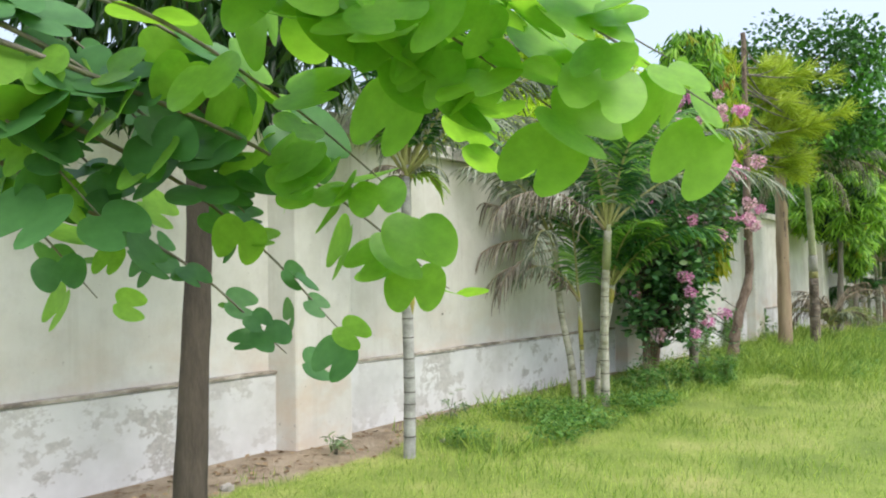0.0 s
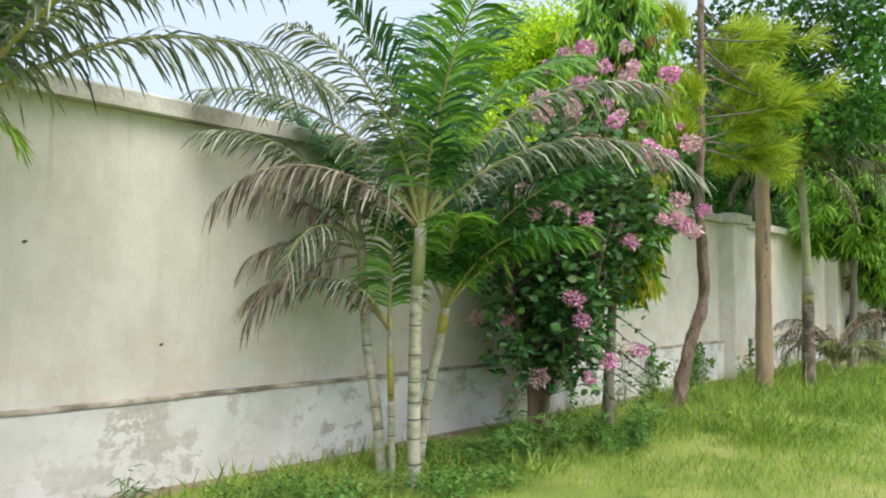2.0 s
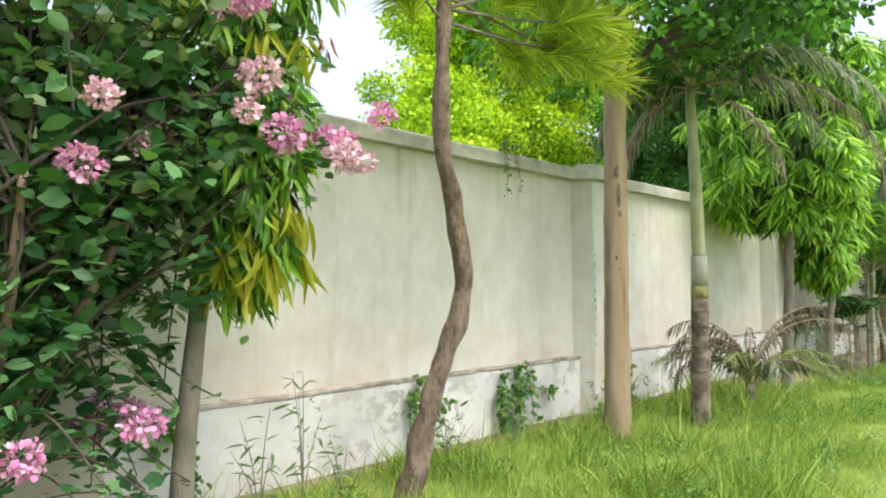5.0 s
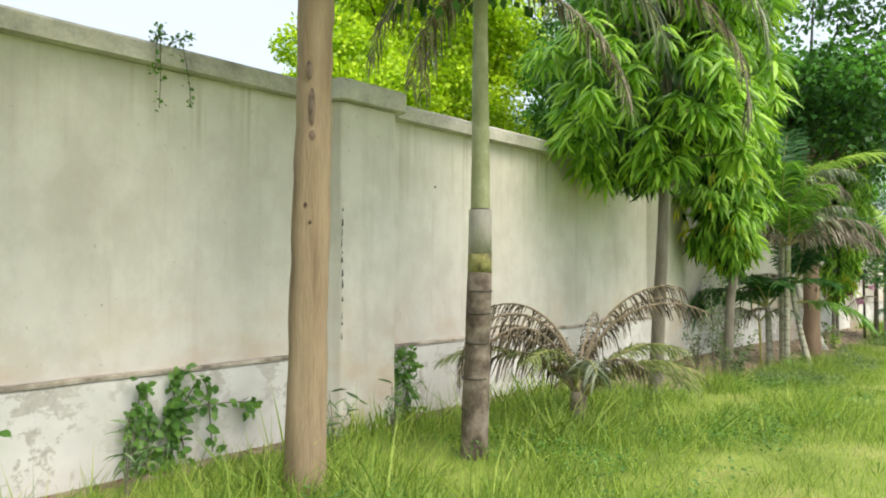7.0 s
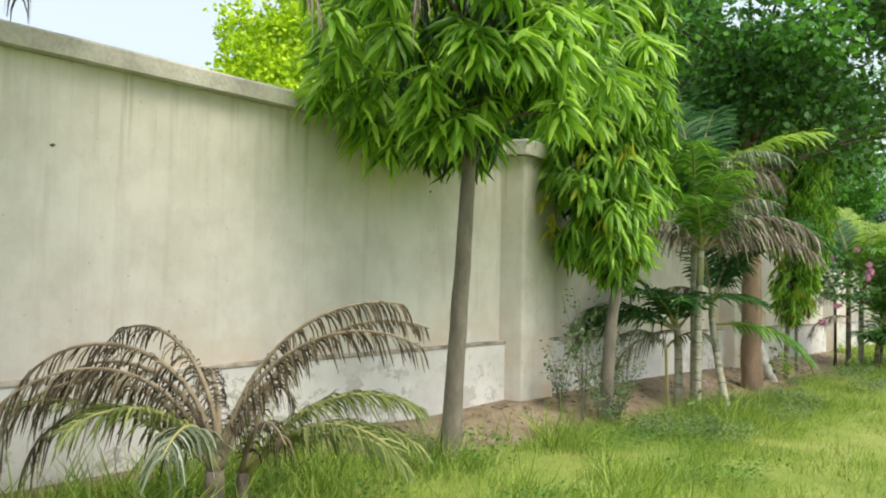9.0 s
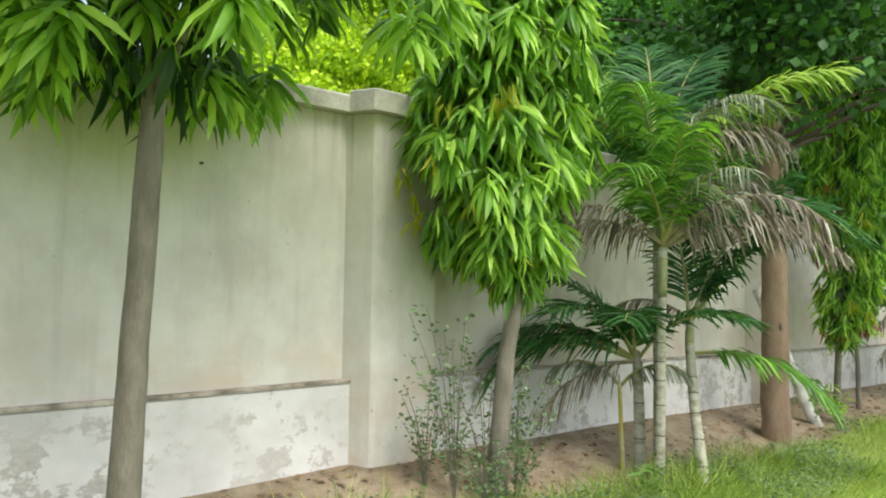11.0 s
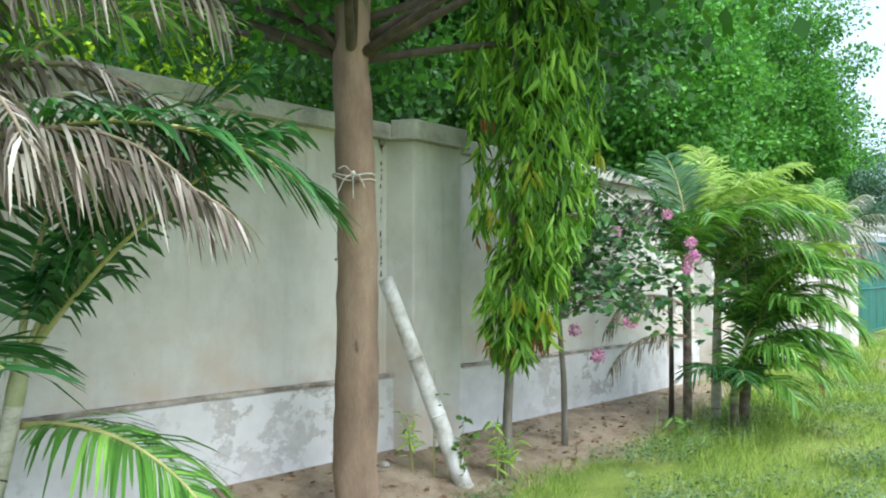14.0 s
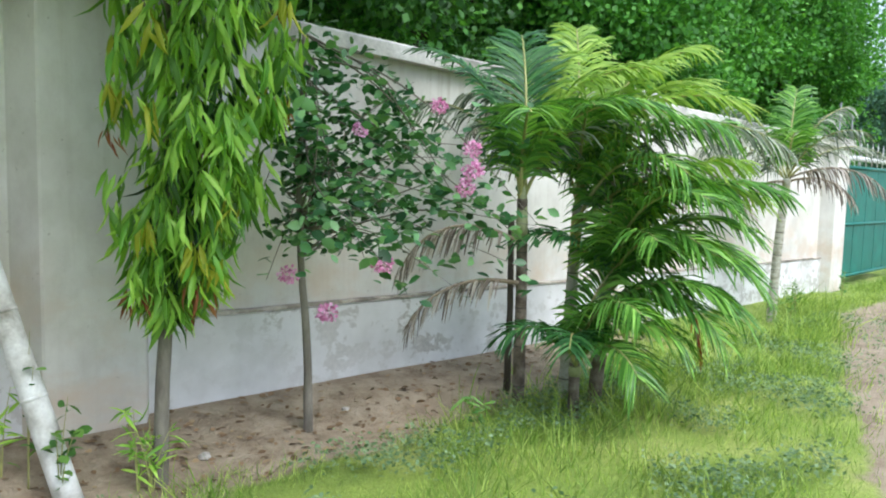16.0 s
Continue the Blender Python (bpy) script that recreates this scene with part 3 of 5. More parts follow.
def palm_stem(parent, pts, r0, r1, mat, rings, sheath=None, sheath_mat=STEM_GREEN, rng=None):
    """A ringed stem through points; sheath: height of the smooth crownshaft at its top."""
    P = curve_points(pts, 6)
    n = len(P) - 1
    R = [r0 + (r1 - r0) * i / n for i in range(n + 1)]
    stem = part("stem", tube(P, R, 14, 0.06), mat, parent)
    zs = [p[2] for p in P]
    for z in rings:
        i = min(range(n), key=lambda k: abs(zs[k] - z))
        t = (z - zs[i]) / (zs[i + 1] - zs[i] + 1e-6)
        c = P[i] + (P[i + 1] - P[i]) * t
        d = unit(P[i + 1] - P[i])
        part("leaf_scar", tube([c - d * 0.004, c + d * 0.004], [R[i] * 1.045, R[i] * 1.03], 14), SCAR, stem)
    if sheath:
        top = P[-1]
        d = unit(P[-1] - P[-2])
        part("crownshaft", tube([top - d * sheath, top - d * sheath * .6, top - d * sheath * .2, top + d * .10], [r1 * 1.08, r1 * 1.14, r1 * 1.0, r1 * 0.5], 14), sheath_mat, parent)
    return P[-1]


def palm(name, base, stems, fronds, label, category="palm tree", group="", up=0):
    """stems: (points, r0, r1, material, ring heights, sheath, sheath material); fronds: (stem, az, elev, length, droop, kind, heart lift)."""
    rng = np.random.default_rng(int(base[0] * 100))
    top = thing(name, (0, 0, 0), label, category, group)
    hearts = []
    for pts, r0, r1, mat, rings, sh, shm in stems:
        hearts.append(palm_stem(top, pts, r0, r1, mat, rings, sh, shm, rng))
    for s, az, el, ln, dr, kd, *rest in fronds:
        m, rb, hg, cu = KIND[kd]
        h = hearts[s] + np.array((0, 0, rest[0] if rest else 0.0)) + rng.normal(0, 0.012, 3)
        frond(top, h, az + rng.normal(0, 4), min(86, el + up * rng.uniform(.6, 1.4)), ln, dr + 1.5 * up, m, rb, rng, leaf=(rest[1] if len(rest) > 1 else 0.40) * (0.68 if kd == "b" else 0.64 if kd == "x" else 0.80 if kd in "yo" else 1.08),
              hang=hg * rng.uniform(0.85, 1.15), pairs=int(24 + ln * 21) if kd in "xyb" else int(28 + ln * 30), curl=cu, lift=0.10 if kd in "xyb" else 0.40, width=0.013 if kd in "bo" else 0.018 if kd in "xy" else 0.025)
    return top


def rings(z0, z1, gap):
    return [z0 + gap * (k + .28 * math.sin(7.3 * k + 11 * z0 + gap)) for k in range(int((z1 - z0) / gap) + 1)]


# slim dusty palm by the first pier
palm("palm_tree", (5.86, 4.6),
     [([(5.86, 4.61, -.3), (5.87, 4.60, .4), (5.855, 4.595, 1.0), (5.85, 4.59, 1.65), (5.86, 4.59, 2.12)], .050, .036, STEM_ASH, rings(0.05, 1.0, .13) + [1.62, 1.7], 0.42, STEM_ASH)],
     [(0, 15, 60, 1.9, 70, "y"), (0, 50, 74, 1.8, 60, "d"), (0, 350, 50, 1.9, 62, "y"), (0, 120, 68, 1.7, 75, "y"), (0, 165, 60, 1.5, 58, "y"),
      (0, 195, 68, 1.6, 70, "y"), (0, 240, 76, 1.6, 60, "d"), (0, 290, 74, 1.6, 60, "g"), (0, 325, 62, 1.9, 62, "y"), (0, 85, 82, 1.7, 45, "g"), (0, 5, 72, 1.8, 50, "d"), (0, 175, 76, 1.6, 50, "d"),
      (0, 20, 44, 2.1, 80, "y", 0, .5), (0, 340, 70, 2.0, 75, "y", 0, .46), (0, 185, 50, .42, 130, "x", -.02, .12), (0, 10, 40, .36, 120, "l", -.03, .16), (0, 340, 50, .4, 130, "y", -.02, .12), (0, 150, 40, .36, 110, "x", -.05, .12)],
     "slim single-stemmed palm with dusty drooping fronds", group="palms along the wall")
part("old_sheath", tube([(5.868, 4.575, 1.02), (5.866, 4.570, 1.12), (5.864, 4.566, 1.40), (5.858, 4.572, 1.56)], [.018, .034, .032, .012], 10, .15), SHEATH, scene.objects["palm_tree"], "yellow split leaf sheath")
part("dark_sheath", tube([(5.845, 4.592, 1.05), (5.842, 4.590, 1.2), (5.842, 4.588, 1.5), (5.85, 4.59, 1.66)], [.03, .04, .039, .03], 10, .15), BARK_GREY, scene.objects["palm_tree"], "weathered grey leaf sheath")

# palm clump
palm("palm_clump", (8.9, 4.5),
     [([(8.83, 4.42, -.3), (8.80, 4.40, .5), (8.77, 4.36, 1.2), (8.74, 4.29, 1.80)], .050, .042, STEM, rings(.05, 1.25, .17), 0.42, STEM_GREEN),
      ([(9.12, 4.70, -.3), (9.18, 4.64, .45), (9.23, 4.56, .9), (9.26, 4.52, 1.21)], .042, .035, STEM, rings(.1, .8, .2), 0.2, SHEATH),
      ([(8.86, 4.78, -.3), (8.83, 4.83, .36), (8.79, 4.93, 1.0), (8.76, 4.97, 1.72)], .043, .036, STEM, rings(.3, 1.2, .2), 0.45, STEM_GREEN),
      ([(8.88, 4.70, -.3), (8.86, 4.71, .5), (8.85, 4.72, 1.05)], .028, .023, STEM, rings(.2, .7, .2), 0.55, SHEATH)],
     [(0, 5, 46, 2.35, 88, "y", 0, .46), (0, 350, 62, 2.2, 78, "y", 0, .46), (0, 25, 70, 2.1, 60, "g", 0, .46), (0, 175, 60, 2.1, 75, "y", 0, .46), (0, 150, 70, 2.2, 70, "y", 0, .46),
      (0, 85, 82, 2.1, 40, "d", 0, .52), (0, 40, 80, 2.0, 40, "d", 0, .55), (0, 200, 82, 2.0, 40, "d", 0, .5), (0, 290, 74, 2.0, 60, "g", 0, .42), (0, 230, 70, 1.9, 80, "y", 0, .42), (0, 200, 42, 1.6, 95, "x"), (0, 130, 55, 1.9, 80, "g", 0, .46),
      (1, 20, 60, 1.75, 45, "d", 0, .52), (1, 5, 70, 1.8, 40, "d", 0, .55), (1, 350, 50, 1.25, 50, "g", 0, .46), (1, 335, 62, 1.6, 50, "d", 0, .5), (1, 50, 76, 1.7, 35, "d", 0, .52), (1, 100, 80, 1.5, 40, "d", 0, .45), (1, 320, 55, 1.3, 70, "d"), (1, 180, 66, 1.2, 60, "d"), (1, 270, 66, 1.1, 70, "g"),
      (2, 178, 40, 1.6, 66, "x", 0, .36), (2, 190, 14, 1.2, 75, "x", -.05, .36), (2, 165, 58, 1.7, 80, "y", 0, .44), (2, 200, 66, 1.6, 85, "y", 0, .44), (2, 150, 74, 1.7, 60, "d"), (2, 215, -5, 1.1, 60, "x", -.1, .36), (2, 240, 30, 1.1, 100, "y", -.05),
      (3, 195, 52, 1.3, 110, "x", 0, .34), (3, 205, 65, 1.0, 120, "y", 0, .3), (3, 90, 80, 1.2, 30, "g")],
     "clump of slender pale-ringed palms with grey and green fronds", group="palms along the wall")

# tall palm with grey lower stem
palm("palm_tree", (17.64, 4.29),
     [([(17.52, 4.27, -.3), (17.58, 4.28, .6), (17.63, 4.29, 1.68), (17.70, 4.345, 2.7), (17.80, 4.42, 3.55)], .092, .050, STEM_GREEN, (1.36, 1.46, 1.565, 1.68), 0.5, STEM_GREEN)],
     [(0, 0, 20, 1.7, 100, "y", 0, .45), (0, 330, 35, 1.8, 105, "y", 0, .45), (0, 60, 60, 1.7, 70, "y", 0, .45), (0, 120, 50, 1.7, 80, "g", 0, .45), (0, 180, 55, 1.6, 80, "y", 0, .45), (0, 240, 60, 1.6, 80, "g", 0, .45), (0, 290, 60, 1.7, 80, "g", 0, .45),
      (0, 25, 5, 2.0, 85, "x", -.05, .3), (0, 128, -10, 1.2, 78, "x", -.05, .35), (0, 120, 8, 1.5, 100, "x", -.05, .34), (0, 135, 20, 1.5, 115, "x", -.02, .34), (0, 347, 15, 2.75, 118, "x", -.04, .34), (0, 342, 28, 2.6, 118, "y", 0, .42)],
     "tall palm with smooth green upper stem and dry hanging fronds", group="palms along the wall")
tall = scene.objects["palm_tree.001"]
part("lower_stem", tube(curve_points([(17.52, 4.27, -.3), (17.55, 4.275, .2), (17.58, 4.28, .6), (17.615, 4.287, 1.22)], 4), [.102, .101, .1, .099, .098, .097, .096, .095, .094, .092, .091, .090, .0885], 14, 0.08), STEM_BROWN, tall, "dark weathered lower stem")
part("mid_stem", tube([(17.615, 4.287, 1.222), (17.62, 4.288, 1.30), (17.623, 4.289, 1.358)], [.088, .0875, .087], 14, 0.05), SHEATH_OLD, tall, "mottled yellow-green band of stem")
part("pale_stem", tube([(17.623, 4.289, 1.362), (17.627, 4.2895, 1.52), (17.631, 4.291, 1.678)], [.087, .0855, .084], 14, 0.03), BARK_PALE, tall, "pale grey ringed band of stem")
for z in (.25, .47, .72, .93, 1.09):
    x = 17.535 + .065 * z
    part("leaf_scar", tube([(x, 4.28, z - .006), (x, 4.28, z + .006)], [.1005 - .008 * z, .1 - .008 * z], 14, .1), SCAR, tall)

# low half-dry palm
palm("low_palm", (18.95, 4.27),
     [([(18.95, 4.27, -.35), (18.95, 4.27, 0.20)], .07, .05, STEM_BROWN, (), None, None), ([(19.15, 4.35, -.35), (19.17, 4.33, 0.14)], .05, .04, STEM_BROWN, (), None, None)],
     [(0, 182, 82, 1.62, 175, "b", 0, .26), (0, 172, 76, 1.5, 165, "b", 0, .26), (0, 190, 66, 1.45, 155, "b", 0, .27), (0, 184, 56, 1.2, 135, "b", 0, .28), (0, 190, 42, 1.25, 70, "o", 0, .32), (0, 8, 80, 1.5, 95, "b", 0, .25), (0, 350, 72, 1.5, 105, "b", 0, .25), (0, 15, 70, 1.6, 95, "b", 0, .2),
      (1, 0, 56, 1.1, 90, "o", 0, .3), (1, 330, 48, 1.1, 90, "o", 0, .3), (0, 110, 78, 1.1, 150, "b", 0, .25), (1, 300, 60, .9, 95, "b", 0, .24), (1, 20, 52, 1.2, 90, "o", 0, .3), (0, 230, 60, 1.0, 95, "o", 0, .3), (0, 150, 84, 1.4, 130, "b", 0, .25), (0, 60, 70, 1.0, 140, "b", 0, .2),
      (0, 270, 52, .9, 90, "y", 0, .3), (1, 60, 74, 1.1, 80, "b", 0, .25), (1, 350, 36, 1.0, 75, "o", 0, .3), (1, 10, 40, 1.1, 80, "o", 0, .3), (0, 210, 70, 1.3, 120, "b", 0, .25)],
     "low stemless palm with curled half-dry fronds", "palm shrub")

# second clump
palm("palm_clump", (25.5, 4.35),
     [([(25.26, 4.32, -.45), (25.28, 4.32, .4), (25.285, 4.318, .9), (25.26, 4.28, 1.62)], .045, .036, STEM, rings(-.1, .9, .2), 0.4, STEM_GREEN),
      ([(25.42, 3.98, -.45), (25.58, 4.18, .2), (25.75, 4.34, .76), (25.80, 4.37, 1.0)], .047, .035, STEM, rings(-.1, .6, .16), 0.2, STEM_GREEN),
      ([(25.42, 4.62, -.45), (25.42, 4.62, .2), (25.41, 4.63, .66)], .052, .042, STEM, rings(0, .5, .25), 0.2, STEM),
      ([(25.30, 4.70, -.45), (25.29, 4.71, .1), (25.28, 4.72, .45)], .020, .017, SHEATH, (), 0.85, STEM),
      ([(25.41, 4.42, -.45), (25.41, 4.42, .5), (25.40, 4.42, 1.25), (25.39, 4.41, 2.1)], .05, .04, STEM, (), 0.5, STEM_GREEN)],
     [(0, 12, 34, 1.75, 80, "d", 0, .42), (0, 352, 26, 1.45, 70, "x", 0, .40), (0, 20, 50, 1.5, 85, "y", 0, .44), (0, 358, 38, 1.4, 95, "x", 0, .40), (0, 178, 32, 1.1, 70, "x", 0, .4), (0, 200, 48, 1.1, 95, "x", 0, .4), (0, 320, 45, 1.4, 100, "x", 0, .4), (0, 245, 60, 1.2, 80, "g", 0, .4), (0, 270, 72, 1.3, 75, "g", 0, .42), (0, 100, 80, 1.5, 40, "d", 0, .45), (0, 30, 62, 1.6, 60, "g", 0, .45), (0, 290, 60, 1.2, 85, "y", 0, .4),
      (1, 5, 55, 1.5, 30, "d", 0, .46), (1, 20, 68, 1.6, 35, "d", 0, .46), (1, 350, 60, 1.4, 30, "d", 0, .46), (1, 338, 8, 1.15, 62, "g", -.25, .34), (1, 180, 40, .8, 90, "x", 0, .3), (1, 90, 75, 1.2, 40, "d"),
      (2, 185, 22, 1.6, 95, "d", 0, .46), (2, 175, 36, 1.5, 95, "d", 0, .46), (2, 192, 30, 1.4, 95, "d", 0, .44), (2, 195, -5, 1.0, 60, "x", 0, .38), (2, 210, 58, 1.1, 85, "d", 0, .4), (2, 160, 66, 1.1, 60, "d"), (2, 330, 55, 1.0, 80, "d"), (2, 250, 60, 1.0, 90, "d"),
      (3, 190, 50, .7, 100, "y", 0, .26), (3, 340, 50, .6, 90, "y", 0, .26),
      (4, 10, 66, 1.5, 115, "x", 0, .44), (4, 25, 60, 1.8, 75, "l", 0, .46), (4, 350, 58, 1.7, 60, "l", 0, .46), (4, 345, 66, 1.2, 120, "x", 0, .44), (4, 90, 76, 1.8, 40, "d", 0, .46), (4, 160, 66, 1.8, 60, "d", 0, .46), (4, 190, 60, 1.6, 75, "g", 0, .44), (4, 120, 70, 1.9, 50, "g", 0, .46), (4, 250, 66, 1.3, 80, "g", 0, .42), (4, 60, 72, 1.9, 50, "d", 0, .46), (4, 300, 62, 1.4, 95, "y", 0, .42), (4, 5, 30, 1.2, 95, "x", -.05, .42)],
     "clump of palms with pale leaning stems and browned fronds", group="palms along the wall")

# lush clump near the gate
palm("palm_clump", (32.4, 4.1),
     [([(32.15, 4.35, -.55), (32.15, 4.35, .4), (32.1, 4.33, 1.3)], .05, .04, STEM_BROWN, rings(-.1, .9, .25), 0.3, STEM_GREEN),
      ([(32.55, 3.95, -.55), (32.6, 3.92, .1), (32.62, 3.9, .6)], .06, .045, STEM_BROWN, (), 0.3, STEM_GREEN),
      ([(32.6, 4.25, -.55), (32.66, 4.25, .5), (32.7, 4.25, 1.25)], .055, .042, STEM, rings(-.1, .9, .25), 0.35, SHEATH),
      ([(32.25, 3.9, -.55), (32.25, 3.9, .1)], .045, .04, STEM_BROWN, (), 0.1, STEM_GREEN)],
     [(0, 170, 66, 1.3, 80, "y", 0, .38), (0, 140, 76, 1.5, 60, "d", 0, .42), (0, 60, 78, 1.5, 60, "l", 0, .44), (0, 110, 62, 1.5, 120, "x", .1, .42), (0, 195, 20, 1.1, 95, "x", -.35, .3), (0, 190, 5, 1.0, 70, "x", -.65, .28), (0, 270, 66, 1.2, 90, "g", 0, .4), (0, 20, 60, 1.4, 90, "y", 0, .4),
      (2, 15, 66, 1.7, 70, "l", 0, .46), (2, 350, 50, 1.8, 85, "y", 0, .46), (2, 0, 34, 1.6, 90, "x", 0, .42), (2, 90, 82, 1.7, 40, "l", 0, .46), (2, 40, 74, 1.7, 60, "l", 0, .46), (2, 320, 64, 1.4, 90, "g", 0, .44), (2, 180, 72, 1.4, 75, "y", 0, .42), (2, 270, 72, 1.3, 95, "g", 0, .44), (2, 30, 24, 1.5, 80, "x", -.05, .42), (2, 140, 78, 1.6, 60, "g", 0, .44), (2, 345, 72, 1.6, 95, "l", 0, .44),
      (1, 5, 56, 1.3, 85, "g", 0, .42), (1, 340, 46, 1.2, 95, "g", 0, .42), (1, 310, 60, 1.1, 95, "g", 0, .40), (1, 30, 70, 1.4, 70, "g", 0, .42), (1, 280, 66, 1.0, 95, "g", 0, .38), (1, 190, 66, .9, 90, "d", 0, .34), (1, 355, 28, 1.1, 80, "g", -.1, .4), (1, 325, 24, 1.0, 85, "g", -.15, .36), (1, 80, 80, 1.4, 50, "g", 0, .42), (1, 350, 74, 1.5, 100, "l", 0, .42),
      (1, 345, 66, 1.6, 90, "g", 0, .44), (1, 15, 40, 1.4, 75, "g", 0, .42), (1, 300, 72, 1.4, 95, "g", 0, .42), (1, 60, 66, 1.5, 75, "l", 0, .42), (2, 300, 55, 1.3, 95, "g", -.1, .42), (2, 330, 40, 1.4, 90, "g", -.15, .42), (2, 5, 80, 1.7, 70, "l", 0, .46), (0, 330, 62, 1.4, 95, "g", 0, .42), (0, 90, 84, 1.6, 50, "d", 0, .44), (0, 0, 74, 1.5, 80, "l", 0, .42), (1, 335, 80, 1.5, 85, "l", 0, .42),
      (3, 340, 70, 1.3, 95, "g", 0, .4), (3, 290, 66, 1.0, 95, "g", 0, .36), (3, 20, 72, 1.4, 80, "g", 0, .4), (3, 330, 55, .9, 95, "g", 0, .34), (3, 10, 60, 1.1, 85, "g", 0, .36), (3, 260, 55, .7, 95, "d", 0, .32), (3, 200, 60, .7, 90, "d", 0, .32), (3, 300, 40, .8, 90, "g", 0, .34)],
     "lush bushy palm clump with arching bright green fronds", group="palms along the wall", up=6)

# one dead red-brown frond hanging at its side
frond(scene.objects["palm_clump.002"], (32.90, 3.38, .62), 350, -70, .5, 18, FROND_RED, RACHIS_DRY, np.random.default_rng(5), leaf=.12, hang=.9, pairs=16, curl=.3)

# small palm by the end pier
palm("palm_tree", (38.0, 4.7),
     [([(37.9, 4.72, -.6), (37.95, 4.71, .4), (38.0, 4.7, 1.0), (38.08, 4.69, 1.58)], .065, .05, STEM, rings(-.1, 1.1, .2), 0.3, STEM_GREEN)],
     [(0, 0, 45, 1.4, 75, "y", 0, .42), (0, 20, 66, 1.5, 55, "y", 0, .44), (0, 60, 76, 1.5, 40, "g", 0, .44), (0, 120, 70, 1.5, 60, "y", 0, .44), (0, 160, 60, 1.5, 60, "g", 0, .44), (0, 185, 45, 1.4, 75, "y", 0, .42), (0, 200, 30, 1.1, 80, "y", 0, .38), (0, 250, 62, 1.2, 80, "g", 0, .42), (0, 300, 60, 1.3, 80, "y", 0, .42), (0, 340, 25, 1.3, 85, "x", 0, .38), (0, 5, 15, 1.1, 80, "x", -.04, .38), (0, 195, 5, .8, 80, "x", -.04, .3)],
     "small palm with feathery grey-green fronds beside the end pier", group="palms along the wall")

# ---------------------------------------------------------------- trees with long drooping leaves
def drooping_tree(name, base, trunk, r0, r1, crown, n_clumps, mat, label, seed, leaf=0.2, per=9, spread=0.55, extra=None, bark=BARK_GREY, group="trees along the wall", whorl=False):
    """crown: list of (z, radius, dx, dy) that gives the outline with height."""
    rng = np.random.default_rng(seed)
    top = thing(name, (0, 0, 0), label, "tree", group)
    part("trunk", trunk_tube(trunk, r0, r1, 6, 14, 0.10, 0.18), bark, top)
    zs = [c[0] for c in crown]
    core = curve_points(trunk, 6)
    P, D, S, tips = [], [], [], []
    for i in range(n_clumps):
        z = rng.uniform(zs[0], zs[-1])
        r = np.interp(z, zs, [c[1] for c in crown])
        cx, cy = base[0] + np.interp(z, zs, [c[2] for c in crown]), base[1] + np.interp(z, zs, [c[3] for c in crown])
        a = rng.uniform(0, 2 * math.pi)
        rr = r * (1 - 0.75 * rng.random() ** 1.6) * (0.8 + 0.35 * noise.noise(Vector((math.cos(a) * 1.4 + seed, math.sin(a) * 1.4, z * 1.3))))
        c = np.array((cx + rr * math.cos(a), cy + rr * math.sin(a), z))
        c[1] = min(c[1], 5.2) if z < 2.9 else c[1]
        out = unit((math.cos(a), math.sin(a), 0.0))
        tips.append((c, out, rr))
        for k in range(per):
            b = rng.uniform(0, 2 * math.pi)
            P.append(c + rng.normal(0, 0.025, 3))
            if whorl:      # leaves stand round a twig's end like the ribs of an umbrella
                b = 2 * math.pi * (k * .382 + i * .17)
                fall = .25 + .95 * (k / per)
                D.append(out * .25 + np.array((math.cos(b) * spread, math.sin(b) * spread, -fall + rng.normal(0, .12))))
                P[-1] = c + np.array((0, 0, .07 - .14 * k / per)) + rng.normal(0, .015, 3)
            else:
                D.append(out * rng.uniform(0.1, 0.5) + np.array((math.cos(b) * spread, math.sin(b) * spread, -rng.uniform(0.55, 1.25))))
            S.append(leaf * rng.uniform(0.6, 1.15))
    part("crown", scatter(T_LANCE, P, D, S, rng, tilt=0.35 if whorl else 0.8), mat, top)
    # inner leaves whose dark colour stands in for the shade between the clumps
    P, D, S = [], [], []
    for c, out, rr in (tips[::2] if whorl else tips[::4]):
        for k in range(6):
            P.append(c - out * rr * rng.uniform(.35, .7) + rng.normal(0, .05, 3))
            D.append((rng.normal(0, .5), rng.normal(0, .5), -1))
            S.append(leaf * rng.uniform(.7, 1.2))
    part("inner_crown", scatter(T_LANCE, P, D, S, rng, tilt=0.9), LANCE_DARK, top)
    top_core = core[-1]
    pick = [tips[j] for j in range(0, len(tips), max(1, len(tips) // 26))]
    for c, out, rr in pick:
        j = min(range(len(core)), key=lambda k: abs(core[k][2] - (c[2] - 0.25 * rr - 0.05)))
        s = core[j]
        part("limb", tube(curve_points([s, s * 0.5 + c * 0.5 + np.array((0, 0, 0.08 + .1 * rr)), c], 4), [max(0.008, r1 * 0.5) * (1 - i / 10) for i in range(9)], 6), bark, top)
    for mt, cnt, zr, rf, sz in extra or ():
        P, D, S = [], [], []
        for i in range(cnt):
            z = rng.uniform(*zr)
            r = np.interp(z, zs, [c[1] for c in crown]) * rf
            a = rng.uniform(0, 2 * math.pi)
            c = np.array((base[0] + np.interp(z, zs, [q[2] for q in crown]) + r * math.cos(a), base[1] + np.interp(z, zs, [q[3] for q in crown]) + r * math.sin(a), z))
            for k in range(6):
                P.append(c + rng.normal(0, 0.03, 3))
                D.append(np.array((rng.normal(0, .4), rng.normal(0, .4), -1)))
                S.append(sz * rng.uniform(0.7, 1.1))
        part("leaf_tuft", scatter(T_LANCE, P, D, S, rng, tilt=0.9), mt, top)
    return top


